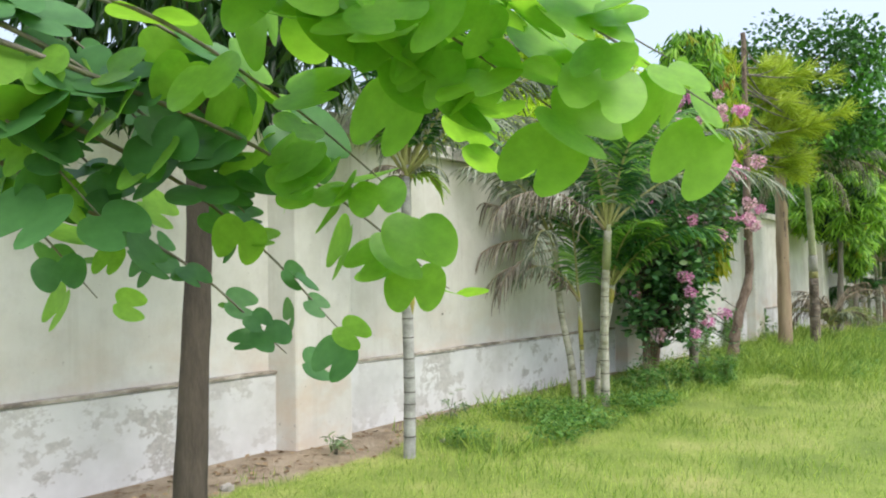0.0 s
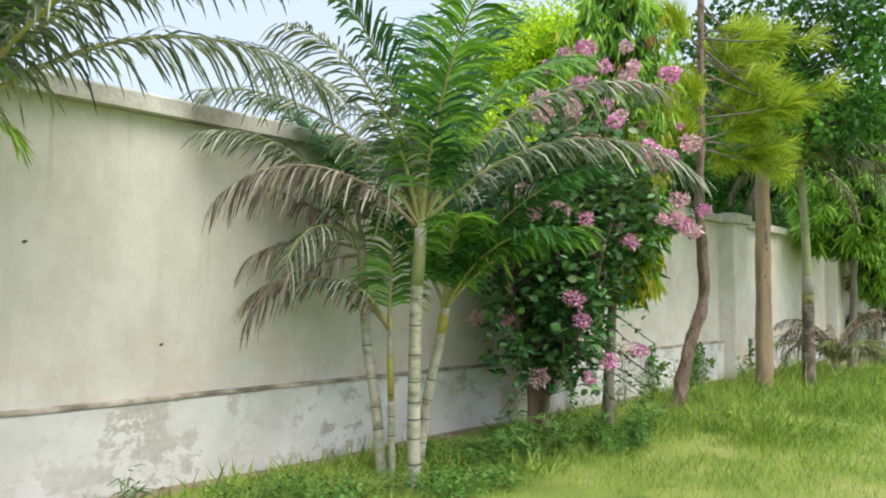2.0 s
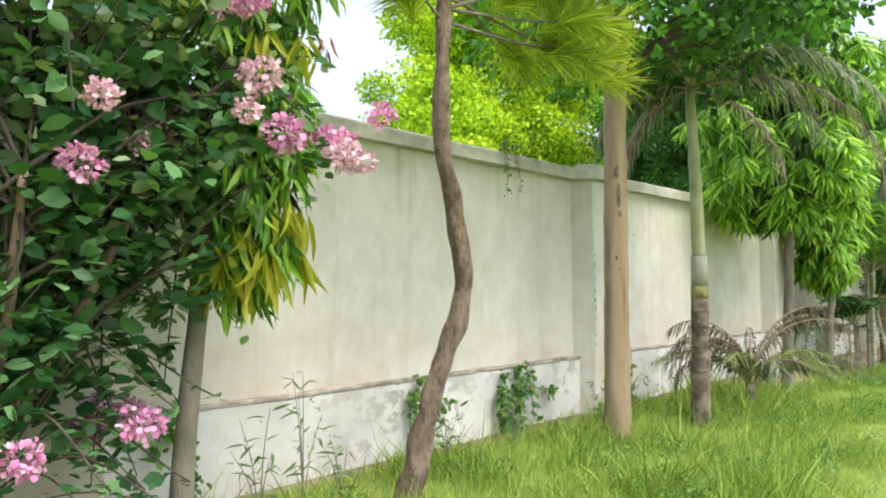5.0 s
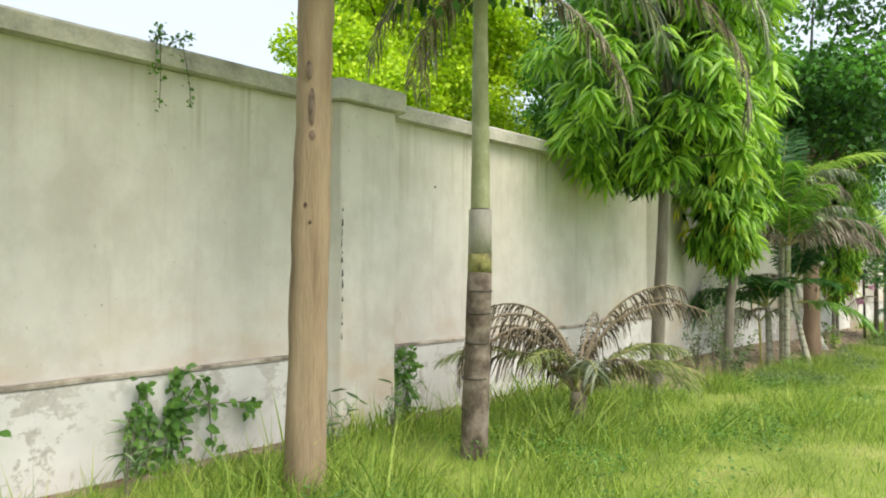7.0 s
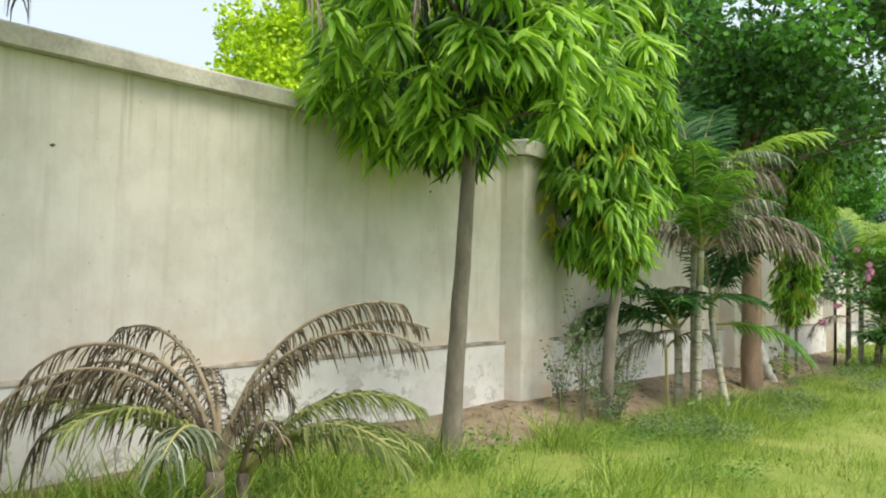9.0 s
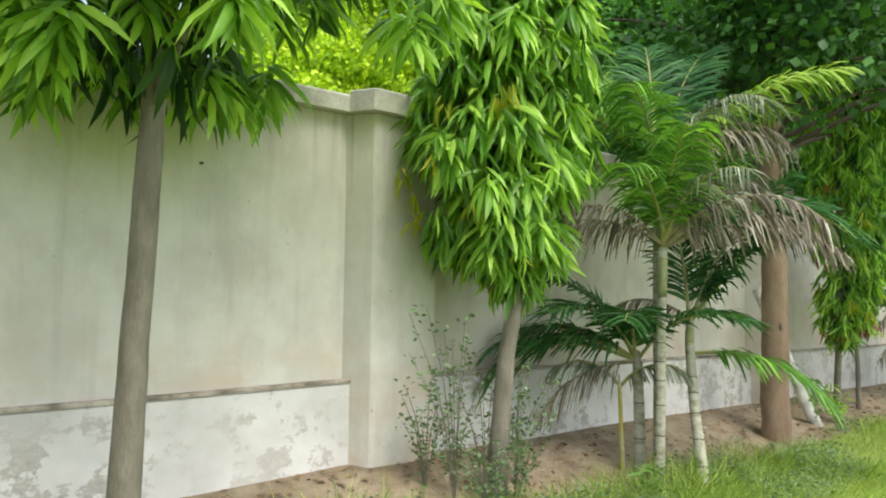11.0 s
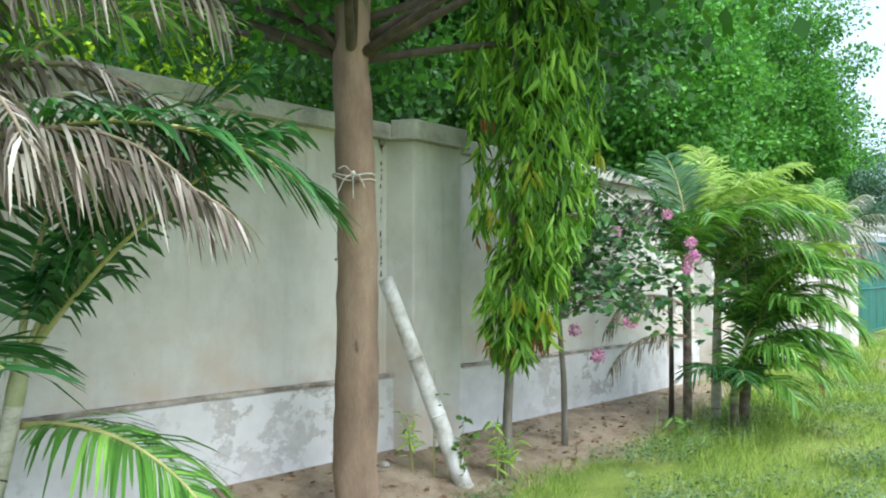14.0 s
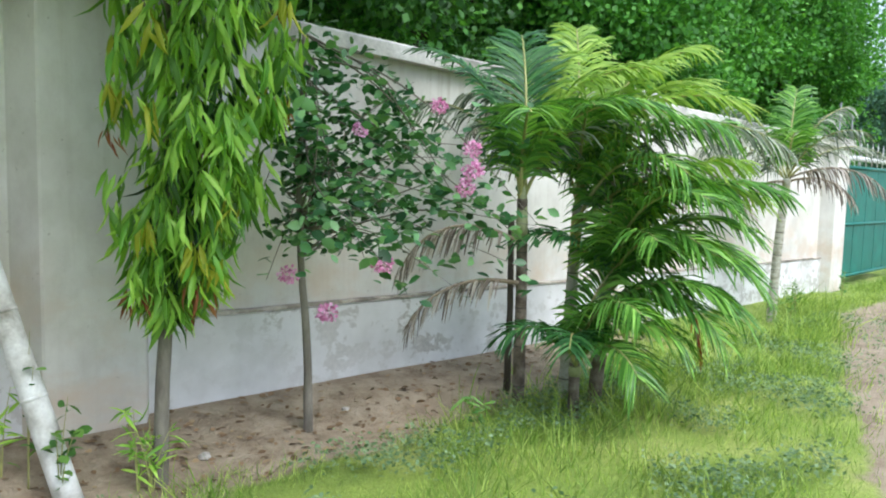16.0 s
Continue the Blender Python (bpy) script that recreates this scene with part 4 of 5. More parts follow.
drooping_tree("mast_tree", (3.71, 4.17), [(3.66, 4.18, -.4), (3.69, 4.17, .6), (3.73, 4.17, 1.6), (3.72, 4.2, 2.6), (3.7, 4.2, 4.2)], .092, .04,
              [(2.3, .5, 0, 0), (2.5, 1.0, .05, 0), (2.8, 1.2, .05, 0), (3.6, 1.1, 0, 0), (4.6, .4, 0, 0)], 420, LANCE_DARK,
              "dark-barked tree with hanging dark green leaves", 11, leaf=.27, per=10, bark=BARK_DARK)
drooping_tree("mast_tree", (11.98, 4.6), [(11.93, 4.62, -.4), (11.95, 4.61, .5), (12.02, 4.60, 1.3), (12.1, 4.58, 2.6), (12.1, 4.56, 4.5)], .066, .03,
              [(1.35, .10, 0.2, -.1), (1.6, .30, .24, -.12), (2.4, .34, .24, -.1), (3.0, .55, .18, 0), (4.2, .6, .1, 0), (4.9, .3, .1, 0)], 330, LANCE_OLIVE,
              "slender mast tree with long olive leaves hanging among blossom", 12, leaf=.24, per=9, bark=BARK_GREY,
              extra=[(LANCE_YELLOW, 24, (1.38, 1.8), .95, .28), (LANCE_YELLOW, 45, (2.6, 4.8), 1.0, .22), (LANCE, 60, (2.6, 4.8), 1.05, .24), (LANCE_RUST, 14, (2.0, 4.2), 1.1, .16)])
drooping_tree("mast_tree", (21.13, 4.46), [(21.17, 4.58, -.5), (21.185, 4.54, .4), (21.21, 4.50, 1.28), (21.235, 4.475, 2.1), (21.3, 4.42, 4.4)], .08, .05,
              [(2.30, .6, .05, .15), (2.46, 1.2, .1, .15), (2.70, 1.6, .12, .10), (2.95, 1.75, .18, .05), (3.6, 1.7, .2, 0), (4.8, 1.2, .2, 0), (5.6, .4, .2, 0)], 330, LANCE,
              "round-headed tree with fresh drooping green leaves", 13, leaf=.33, per=24, spread=1.15, bark=BARK_GREY, whorl=True)
drooping_tree("mast_tree", (24.01, 4.48), [(23.78, 4.70, -.5), (23.83, 4.68, .4), (23.89, 4.65, 1.0), (23.98, 4.52, 1.9), (24.0, 4.45, 4.2)], .075, .04,
              [(1.42, .12, -.1, .2), (1.56, .40, -.14, .24), (1.9, .62, -.2, .3), (2.2, .74, -.2, .3), (2.5, .68, -.14, .24), (3.4, .66, -.1, .2), (4.6, .3, 0, 0)], 260, LANCE,
              "young mast tree with pale trunk and dense hanging leaves", 14, leaf=.33, per=20, spread=.75, bark=BARK_GREY, whorl=True,
              extra=[(LANCE_YELLOW, 16, (1.25, 2.6), .95, .2), (LANCE_OLIVE, 60, (1.3, 3.2), .95, .26)])
drooping_tree("mast_tree", (29.46, 4.60), [(29.42, 4.62, -.6), (29.44, 4.61, .2), (29.47, 4.60, .8), (29.5, 4.6, 2.2), (29.55, 4.6, 4.4)], .042, .028,
              [(.72, .14, .0, -.02), (.95, .28, .03, -.04), (1.5, .36, .10, -.10), (2.0, .44, .16, -.14), (2.6, .50, .18, -.14), (3.4, .50, .14, -.1), (4.8, .25, .05, 0)], 380, LANCE,
              "narrow weeping mast tree with yellow-green hanging leaves", 15, leaf=.21, per=11, bark=BARK_GREY, spread=.5,
              extra=[(LANCE_YELLOW, 16, (.8, 2.8), 1.0, .20), (LANCE_OLIVE, 70, (.85, 3.6), 1.0, .22), (LANCE, 60, (.85, 3.4), 1.05, .22), (LANCE_RUST, 5, (.66, .85), 1.2, .15), (LANCE_RUST, 6, (1.6, 2.6), 1.1, .12)])

# ---------------------------------------------------------------- flowering crape myrtle
def flower_head(parent, c, r, mat, rng):
    n = 120
    d = rng.normal(0, 1, (n, 3))
    d /= np.linalg.norm(d, axis=1, keepdims=True)
    P = np.array(c) + d * r * np.array((1, 1, .85)) * rng.uniform(0.35, 0.85, (n, 1))
    part("flower_head", scatter(T_PETAL, P, d + rng.normal(0, .5, (n, 3)), r * rng.uniform(.26, .42, n), rng, tilt=1.0), mat, parent)


def leafy_branches(top, starts, n, box, leaf, mat, bark, rng, per=16, r=0.012, droop=0.2, gap=None):
    """Wispy branches from start points into a region, each lined with oval leaves."""
    P, D, S, tips = [], [], [], []
    for i in range(n):
        s = np.array(starts[rng.integers(len(starts))], float)
        c = np.array(box(rng))
        mid = (s + c) / 2 + rng.normal(0, .10, 3) + np.array((0, 0, .12))
        pts = curve_points([s, mid, c], 5)
        if i % 3 == 0:
            part("branch", tube(pts, [r * (1 - .75 * k / 10) for k in range(11)], 5), bark, top)
        tips.append(c)
        for k in range(per):
            u = rng.uniform(.35, 1.05)
            q = pts[min(int(u * 10), 10)] + rng.normal(0, .05, 3)
            b = rng.uniform(0, 2 * math.pi)
            P.append(q)
            D.append((math.cos(b), math.sin(b), rng.normal(-droop, .45)))
            S.append(leaf * rng.uniform(.6, 1.2))
    part("foliage", scatter(T_OVAL, P, D, S, rng, tilt=.6), mat, top)
    return tips


def build_crape_myrtle():
    rng = np.random.default_rng(21)
    top = thing("crape_myrtle", (0, 0, 0), "large crape myrtle shrub in pink blossom over dark foliage", "shrub")
    stems = [[(10.93, 4.86, -.4), (10.95, 4.87, .5), (10.85, 4.9, 1.3), (10.7, 4.9, 2.2)], [(10.97, 4.84, -.4), (11.02, 4.82, .6), (11.15, 4.75, 1.5), (11.3, 4.7, 2.6)],
             [(10.9, 4.88, -.4), (10.9, 4.88, .4), (10.6, 4.8, 1.0), (10.25, 4.7, 1.6)], [(11.0, 4.83, -.4), (11.05, 4.78, .5), (11.4, 4.5, 1.3), (11.8, 4.3, 2.3)], [(10.95, 4.8, -.4), (11.0, 4.7, .5), (11.0, 4.3, 1.1), (11.0, 4.1, 1.8)]]
    starts = []
    for s in stems:
        part("stem", trunk_tube(s, .042, .016, 6, 8, .15, .3), BARK_BROWN, top)
        starts += [tuple(p) for p in curve_points(s, 5)[5:]]

    def low(g):
        a, u = g.uniform(0, 2 * math.pi), g.random() ** .5
        z = g.uniform(.35, 2.0)
        r = .55 + .42 * min(1, (z - .2) / .9)
        c = (11.05 + 1.2 * r * u * math.cos(a), 4.62 + .75 * r * u * math.sin(a), z)
        return low(g) if noise.noise(Vector(c) * 1.9) < .08 else c

    def high(g):
        a, u = g.uniform(0, 2 * math.pi), g.random() ** .5
        z = g.uniform(1.7, 3.5)
        r = 1.15 - .20 * (z - 1.7)
        c = (11.38 + 1.38 * r * u * math.cos(a), 4.6 + .8 * r * u * math.sin(a), z)
        return high(g) if noise.noise(Vector(c) * 2.1) < -.16 else c
    leafy_branches(top, starts, 130, low, .115, OVAL_DARK, BARK_DARK, rng, 24)
    leafy_branches(top, starts, 190, high, .11, OVAL_DARK, BARK_DARK, rng, 24)
    leafy_branches(top, starts, 210, high, .10, OVAL_OLIVE, BARK_DARK, rng, 16)
    for sprig in range(14):
        a = rng.uniform(math.pi, 2 * math.pi)
        z = rng.uniform(.15, .9)
        e = np.array((11.0 + 1.0 * math.cos(a), 4.55 + .8 * math.sin(a), z))
        pts = curve_points([(10.97, 4.7, .35), (10.97 * .5 + e[0] * .5, 4.7 * .5 + e[1] * .5, z + .25), e], 6)
        br = part("branch", tube(pts, .005, 5), BARK_DARK, top)
        P = [pts[k] + rng.normal(0, .012, 3) for k in range(3, 13) for _ in (0, 1, 2)]
        D = [(rng.normal(0, 1), rng.normal(0, 1), rng.normal(0, .3)) for _ in P]
        part("sprig", scatter(T_OVAL, P, D, .06 * rng.uniform(.7, 1.2, len(P)), rng, tilt=.4), OVAL_DARK, br)
    for i in range(118):
        if i < 98:
            c = np.array(high(rng))
            c[1] -= .1 + .22 * rng.random()
            c[2] = max(c[2], 1.9) + .1
        else:
            c = np.array(low(rng))
            c[1] -= .1
        flower_head(top, c, rng.uniform(.065, .115), PETAL if rng.random() < .5 else PETAL_PALE, rng)


build_crape_myrtle()


def build_sapling():
    rng = np.random.default_rng(23)
    top = thing("flowering_sapling", (0, 0, 0), "thin flowering sapling with round dark leaves and pink blossom", "tree", "trees along the wall")
    trunk = [(30.50, 4.77, -.5), (30.48, 4.77, .3), (30.44, 4.79, .9), (30.42, 4.78, 1.5), (30.4, 4.7, 2.3)]
    part("trunk", trunk_tube(trunk, .03, .016, 6, 8, .1, .2), BARK_GREY, top)
    starts = [tuple(p) for p in curve_points(trunk, 6)[12:]]

    def reach(g):
        a, u = g.uniform(0, 2 * math.pi), g.random() ** .5
        c = (30.8 + 1.05 * u * math.cos(a), 4.25 + .8 * u * math.sin(a), g.uniform(.85, 2.2) - .2 * u)
        return reach(g) if noise.noise(Vector(c) * 2.3) < .02 else c
    leafy_branches(top, starts, 110, reach, .095, OVAL_DARK, BARK_GREY, rng, 15, .008)
    for c in ((30.9, 3.72, 1.48), (30.88, 3.75, 1.38), (30.92, 3.74, 1.6), (30.3, 4.3, .62), (30.1, 4.4, .85), (30.45, 4.2, 1.7), (30.8, 3.9, 1.85), (30.6, 4.15, .9)):
        flower_head(top, c, rng.uniform(.05, .075), PETAL, rng)
    p = thing("support_post", (32.33, 4.62, ground_z(32.33, 4.62)), "thin dark wooden post standing in the soil", "post")
    part("pole", tube([(0, 0, -.1), (.01, 0, .7), (0, .01, 1.45)], [.03, .028, .026], 8, .2), BARK_DARK, p)


build_sapling()

# ---------------------------------------------------------------- pine with a bent trunk
def needle_tufts(top, tips, rng, length=.31, per=150, mat=NEEDLE):
    for c, d in tips:
        d = unit(d)
        n = per
        P = np.array(c) - d * rng.uniform(0, .30, (n, 1))
        R = rng.normal(0, 1, (n, 3))
        R /= np.linalg.norm(R, axis=1, keepdims=True)
        part("needle_tuft", scatter(T_NEEDLE, P, d * 1.0 + R * 0.85 + np.array((0, 0, -.12)), length * rng.uniform(.7, 1.15, n), rng, tilt=1.0), mat, top)


def build_pine():
    rng = np.random.default_rng(31)
    top = thing("pine_tree", (0, 0, 0), "young pine with a crooked flaky trunk and long yellow-green needles", "tree", "trees along the wall")
    trunk = [(13.60, 4.68, -.4), (13.66, 4.62, .2), (13.80, 4.53, .75), (13.93, 4.42, 1.3), (13.80, 4.37, 1.85), (13.63, 4.32, 2.25), (13.60, 4.30, 2.8), (13.64, 4.30, 3.5), (13.66, 4.30, 4.3), (13.68, 4.30, 5.2)]
    part("trunk", trunk_tube(trunk, .082, .035, 16, 18, .42, .2), BARK_PINE, top)
    core = curve_points(trunk, 8)
    tips = []
    for i in range(34):
        j = int(np.interp(i, [0, 33], [52, len(core) - 3]))
        s = core[j]
        a = rng.uniform(-1.25, .15) if i % 5 else rng.uniform(1.6, 3.4)
        ln = rng.uniform(.75, 1.7) if i % 5 else rng.uniform(.4, .8)
        e = s + np.array((math.cos(a) * ln, math.sin(a) * ln * .8, rng.uniform(-.75, .45) if i % 5 else rng.uniform(0, .5)))
        pts = curve_points([s, (s + e) / 2 + np.array((0, 0, -.06)), e], 5)
        part("branch", tube(pts, [.014 * (1 - .06 * k) for k in range(11)], 6), BARK_GREY, top)
        for u in (1.0, .85, .7):
            q = pts[int(u * 10)]
            tips.append((q + rng.normal(0, .05, 3), e - s + rng.normal(0, .25, 3) + np.array((0, 0, .35))))
    needle_tufts(top, tips, rng)


build_pine()

# ---------------------------------------------------------------- broad fine-leaved crowns
def cloud_crown(top, centres, radii, per, size, mat, rng, name="crown", flat=0.75):
    for c, r in zip(centres, radii):
        d = rng.normal(0, 1, (per, 3))
        d /= np.linalg.norm(d, axis=1, keepdims=True)
        P = np.array(c) + d * r * np.array((1, 1, flat)) * (1 - .7 * rng.random((per, 1)) ** 2.2)
        P += rng.normal(0, .10 * r, (per, 3))
        D = d * .7 + rng.normal(0, .6, (per, 3)) + np.array((0, 0, -.25))
        part(name, scatter(T_TUFT, P, D, size * rng.uniform(.6, 1.3, per), rng, tilt=.8), mat, top)


def fine_tree(name, trunk, r0, r1, spread, n, zr, mats, label, seed, size=.12, per=420, bark=BARK_GREY, cr=(.5, .9), group="trees along the wall", aim=(0, 0)):
    rng = np.random.default_rng(seed)
    top = thing(name, (0, 0, 0), label, "tree", group)
    part("trunk", trunk_tube(trunk, r0, r1, 10, 20, .15, .15), bark, top)
    core = curve_points(trunk, 6)
    apex = core[-1]
    for i in range(n):
        a = rng.uniform(0, 2 * math.pi)
        u = rng.random() ** .5
        z = rng.uniform(*zr)
        c = np.array((apex[0] + aim[0] + spread * u * math.cos(a), apex[1] + aim[1] + spread * u * math.sin(a), z))
        j = min(range(len(core)), key=lambda k: abs(core[k][2] - (z - .3 - .25 * spread * u)))
        s = core[max(j, int(len(core) * .72))]
        part("limb", tube(curve_points([s, (s + c) / 2 + np.array((0, 0, .12)), c], 5), [max(.01, r1 * .32) * (1 - .075 * k) for k in range(11)], 7), BARK_DARK, top)
        cloud_crown(top, [c], [rng.uniform(*cr)], per, size, mats[i % len(mats)], rng)
    return top


def knots(top, axis, items, mat):
    """Old branch scars on a trunk: rough-rimmed shallow lumps."""
    for x, y, z, r, h in items:
        n = unit((axis[0] - x, axis[1] - y, 0)) * -1
        c = np.array((x, y, z))
        s = np.cross(n, (0, 0, 1))
        V = [c + n * .012]
        for k in range(10):
            q = 2 * math.pi * k / 10
            V.append(c + s * r * math.cos(q) + np.array((0, 0, h * math.sin(q))) - n * .012)
        part("knot", (V, [[0, 1 + k, 1 + (k + 1) % 10] for k in range(10)]), mat, top)


straight = fine_tree("shade_tree", [(16.175, 4.49, -.4), (16.20, 4.485, .8), (16.225, 4.485, 2.0), (16.25, 4.485, 3.0), (16.3, 4.46, 4.4)], .118, .10, 1.5, 26, (3.75, 5.6), [FINE_DARK, FINE_MID, FINE_DARK],
                     "straight tan-barked tree with fine dark green foliage", 41, .11, 420, BARK_TAN, cr=(.45, .75), aim=(.7, -.1))
knots(straight, (16.22, 4.487), [(16.145, 4.40, 2.20, .022, .12), (16.15, 4.395, 2.02, .03, .05), (16.125, 4.43, 1.62, .022, .035), (16.14, 4.405, 1.52, .016, .02), (16.15, 4.395, 1.05, .018, .025), (16.13, 4.41, 2.42, .02, .06), (16.17, 4.385, .62, .015, .02), (16.125, 4.425, 1.25, .013, .018)], BARK_PINE)
brown = fine_tree("shade_tree", [(27.85, 4.60, -.6), (27.86, 4.61, .4), (27.88, 4.62, 1.4), (27.85, 4.64, 2.4), (27.85, 4.65, 3.0), (27.9, 4.6, 4.4)], .145, .11, 2.9, 60, (3.3, 5.8), [FINE_DARK, FINE_MID, FINE_DARK],
                  "thick smooth brown-trunked tree with spreading fine foliage", 42, .11, 420, BARK_BROWN, aim=(.8, .5))
knots(brown, (27.86, 4.61), [(27.76, 4.51, 1.95, .03, .02), (27.77, 4.50, .9, .012, .05)], BARK_PINE)

# ---------------------------------------------------------------- orchid tree: branches of two-lobed leaves over the start of the walk
def lobed_leaf_mesh(seed):
    rng = np.random.default_rng(seed)
    V = [(0, 0, 0), (0, .26, -.01), (0, .52, -.03)]
    L = [(-.16, -.13), (-.38, -.10), (-.53, .12), (-.55, .42), (-.46, .74), (-.29, .92), (-.12, .82)]
    fold = rng.uniform(.12, .35)
    rim = curve_points([(x, y, 0) for x, y in [(0, 0)] + L + [(0, .52)]], 3)[1:-1]
    F = []
    for sg in (1, -1):
        k0 = len(V)
        for x, y, _ in rim:
            V.append((x * sg, y + rng.normal(0, .006), abs(x) * fold - .25 * max(0, abs(x) - .3)))
        m = len(rim)
        rib = [0 if k < m * .34 else 1 if k < m * .66 else 2 for k in range(m)]
        for k in range(m - 1):
            f = [rib[k], k0 + k + 1, k0 + k]
            F.append(f if sg > 0 else f[::-1])
            if rib[k + 1] != rib[k]:
                f = [rib[k], rib[k + 1], k0 + k + 1]
                F.append(f if sg > 0 else f[::-1])
    return V, F


def build_orchid_tree():
    rng = np.random.default_rng(51)
    top = thing("orchid_tree", (0, 0, 0), "orchid tree with big two-lobed light green leaves on thin branches", "tree")
    part("trunk", trunk_tube([(1.15, 3.1, -.4), (1.2, 3.05, .8), (1.3, 2.9, 1.9), (1.4, 2.7, 2.6)], .09, .05, 6, 12, .15, .25), BARK_GREY, top)
    leaves = [mesh_from("leaf", *lobed_leaf_mesh(k), LOBED) for k in range(5)]
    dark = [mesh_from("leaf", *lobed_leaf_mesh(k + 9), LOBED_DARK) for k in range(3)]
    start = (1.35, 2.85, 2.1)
    # branch: end, sag through, leaf size, share of leaves in the shade-toned copy
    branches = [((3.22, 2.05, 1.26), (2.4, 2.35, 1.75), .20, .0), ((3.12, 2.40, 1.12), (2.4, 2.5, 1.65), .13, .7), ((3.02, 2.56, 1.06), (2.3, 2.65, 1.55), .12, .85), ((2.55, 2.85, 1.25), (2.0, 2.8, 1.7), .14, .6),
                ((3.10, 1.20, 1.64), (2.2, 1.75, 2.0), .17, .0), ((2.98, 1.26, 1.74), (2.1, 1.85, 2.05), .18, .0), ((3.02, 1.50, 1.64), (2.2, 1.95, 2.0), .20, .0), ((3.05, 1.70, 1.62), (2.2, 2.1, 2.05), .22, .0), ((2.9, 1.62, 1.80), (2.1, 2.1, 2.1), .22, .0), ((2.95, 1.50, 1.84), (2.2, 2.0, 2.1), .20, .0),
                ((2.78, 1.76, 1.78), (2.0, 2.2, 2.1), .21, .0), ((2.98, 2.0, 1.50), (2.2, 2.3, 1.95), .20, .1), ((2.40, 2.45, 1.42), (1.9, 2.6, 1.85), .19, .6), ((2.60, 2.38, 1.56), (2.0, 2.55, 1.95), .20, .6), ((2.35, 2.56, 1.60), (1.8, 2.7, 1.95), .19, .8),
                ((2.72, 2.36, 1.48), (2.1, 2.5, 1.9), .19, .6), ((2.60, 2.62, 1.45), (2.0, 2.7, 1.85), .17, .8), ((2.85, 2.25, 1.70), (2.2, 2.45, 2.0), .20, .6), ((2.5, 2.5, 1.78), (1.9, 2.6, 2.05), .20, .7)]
    for e, mid, size, shade in branches:
        pts = curve_points([start, mid, np.array(mid) * .45 + np.array(e) * .55 + np.array((0, 0, .06)), e], 8)
        br = part("branch", tube(pts, [.009 * (1 - .034 * k) for k in range(len(pts))], 6), BARK_GREY, top)
        n = 11
        for i in range(n):
            u = .50 + .50 * i / (n - 1)
            q = pts[min(int(u * (len(pts) - 1)), len(pts) - 1)] + rng.normal(0, .015, 3)
            a = rng.uniform(0, 2 * math.pi)
            d = unit((math.cos(a) * .7 + .25, math.sin(a) * .7 - .15, rng.uniform(-.9, .05)))
            up = unit(np.array((rng.normal(-.55, .4), rng.normal(-.6, .4), .75)))
            X = unit(np.cross(d, up))
            Z = np.cross(X, d)
            s = size * rng.uniform(.55, 1.0)
            if q[0] - 3.22 > .24 * (q[1] - .5):
                continue
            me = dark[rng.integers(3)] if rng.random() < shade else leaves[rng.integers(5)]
            ob = new("leaf", me)
            ob.parent = br
            stalk = q + d * .05
            ob.matrix_basis = Matrix(((X[0], d[0], Z[0], stalk[0]), (X[1], d[1], Z[1], stalk[1]), (X[2], d[2], Z[2], stalk[2]), (0, 0, 0, 1))) @ Matrix.Diagonal((s, s, s, 1))


build_orchid_tree()

# ---------------------------------------------------------------- trees behind the wall
def far_tree(name, base, height, centre, radii, n, per, size, mats, label, seed, bark=BARK_DARK, cr=(1.0, 1.8), group="trees behind the wall"):
    rng = np.random.default_rng(seed)
    top = thing(name, (0, 0, 0), label, "tree", group)
    b = np.array((*base, -.4))
    c0 = np.array(centre, float)
    part("trunk", trunk_tube([b, b * .6 + c0 * .4 + np.array((.2, 0, 0)), c0], .35, .12, 6, 12, .15, .3), bark, top)
    n, per, size = int(n * 1.45), int(per * 1.6), size * .52
    cr = (cr[0] * .62, cr[1] * .72)
    for i in range(n):
        d = rng.normal(0, 1, 3)
        d /= np.linalg.norm(d)
        c = c0 + d * np.array(radii) * rng.uniform(.45, 1.0)
        c[2] = max(c[2], 2.0)
        if i % 4 == 0:
            part("limb", tube(curve_points([b * .35 + c0 * .65, (c + c0) / 2 - np.array((0, 0, .3)), c], 4), [.09 * (1 - .1 * k) for k in range(9)], 6), bark, top)
        cloud_crown(top, [c], [rng.uniform(*cr)], per, size, [mats[i % len(mats)]][0], rng, flat=.7)


far_tree("lime_tree", (34, 22), 15, (35.5, 21.5, 8.6), (6.3, 5.0, 7.4), 140, 420, .36, [FINE_LIME], "big tree with bright yellow-green sunlit foliage", 61, cr=(1.2, 2.0))
far_tree("lime_tree", (29.5, 19), 8, (30.0, 19.0, 5.4), (2.8, 2.4, 2.8), 60, 380, .32, [FINE_LIME], "rounded tree with bright yellow-green foliage behind the wall", 62, cr=(.9, 1.4))
far_tree("broadleaf_tree", (38.5, 12.5), 11, (38.5, 12.5, 6.8), (5.0, 3.6, 5.2), 105, 420, .30, [FINE_DARK, FINE_MID, FINE_DARK], "large dark green broadleaf tree behind the wall", 63)
far_tree("broadleaf_tree", (46.5, 12.0), 12, (46.5, 12.0, 6.3), (4.6, 3.4, 4.4), 80, 420, .30, [FINE_MID], "large leafy tree with layered mid-green foliage", 64)
far_tree("broadleaf_tree", (33.0, 9.6), 10, (33.3, 9.8, 6.2), (3.6, 2.4, 3.7), 62, 420, .26, [FINE_DARK, FINE_DARK, FINE_MID], "dark broadleaf tree leaning over the wall", 65)
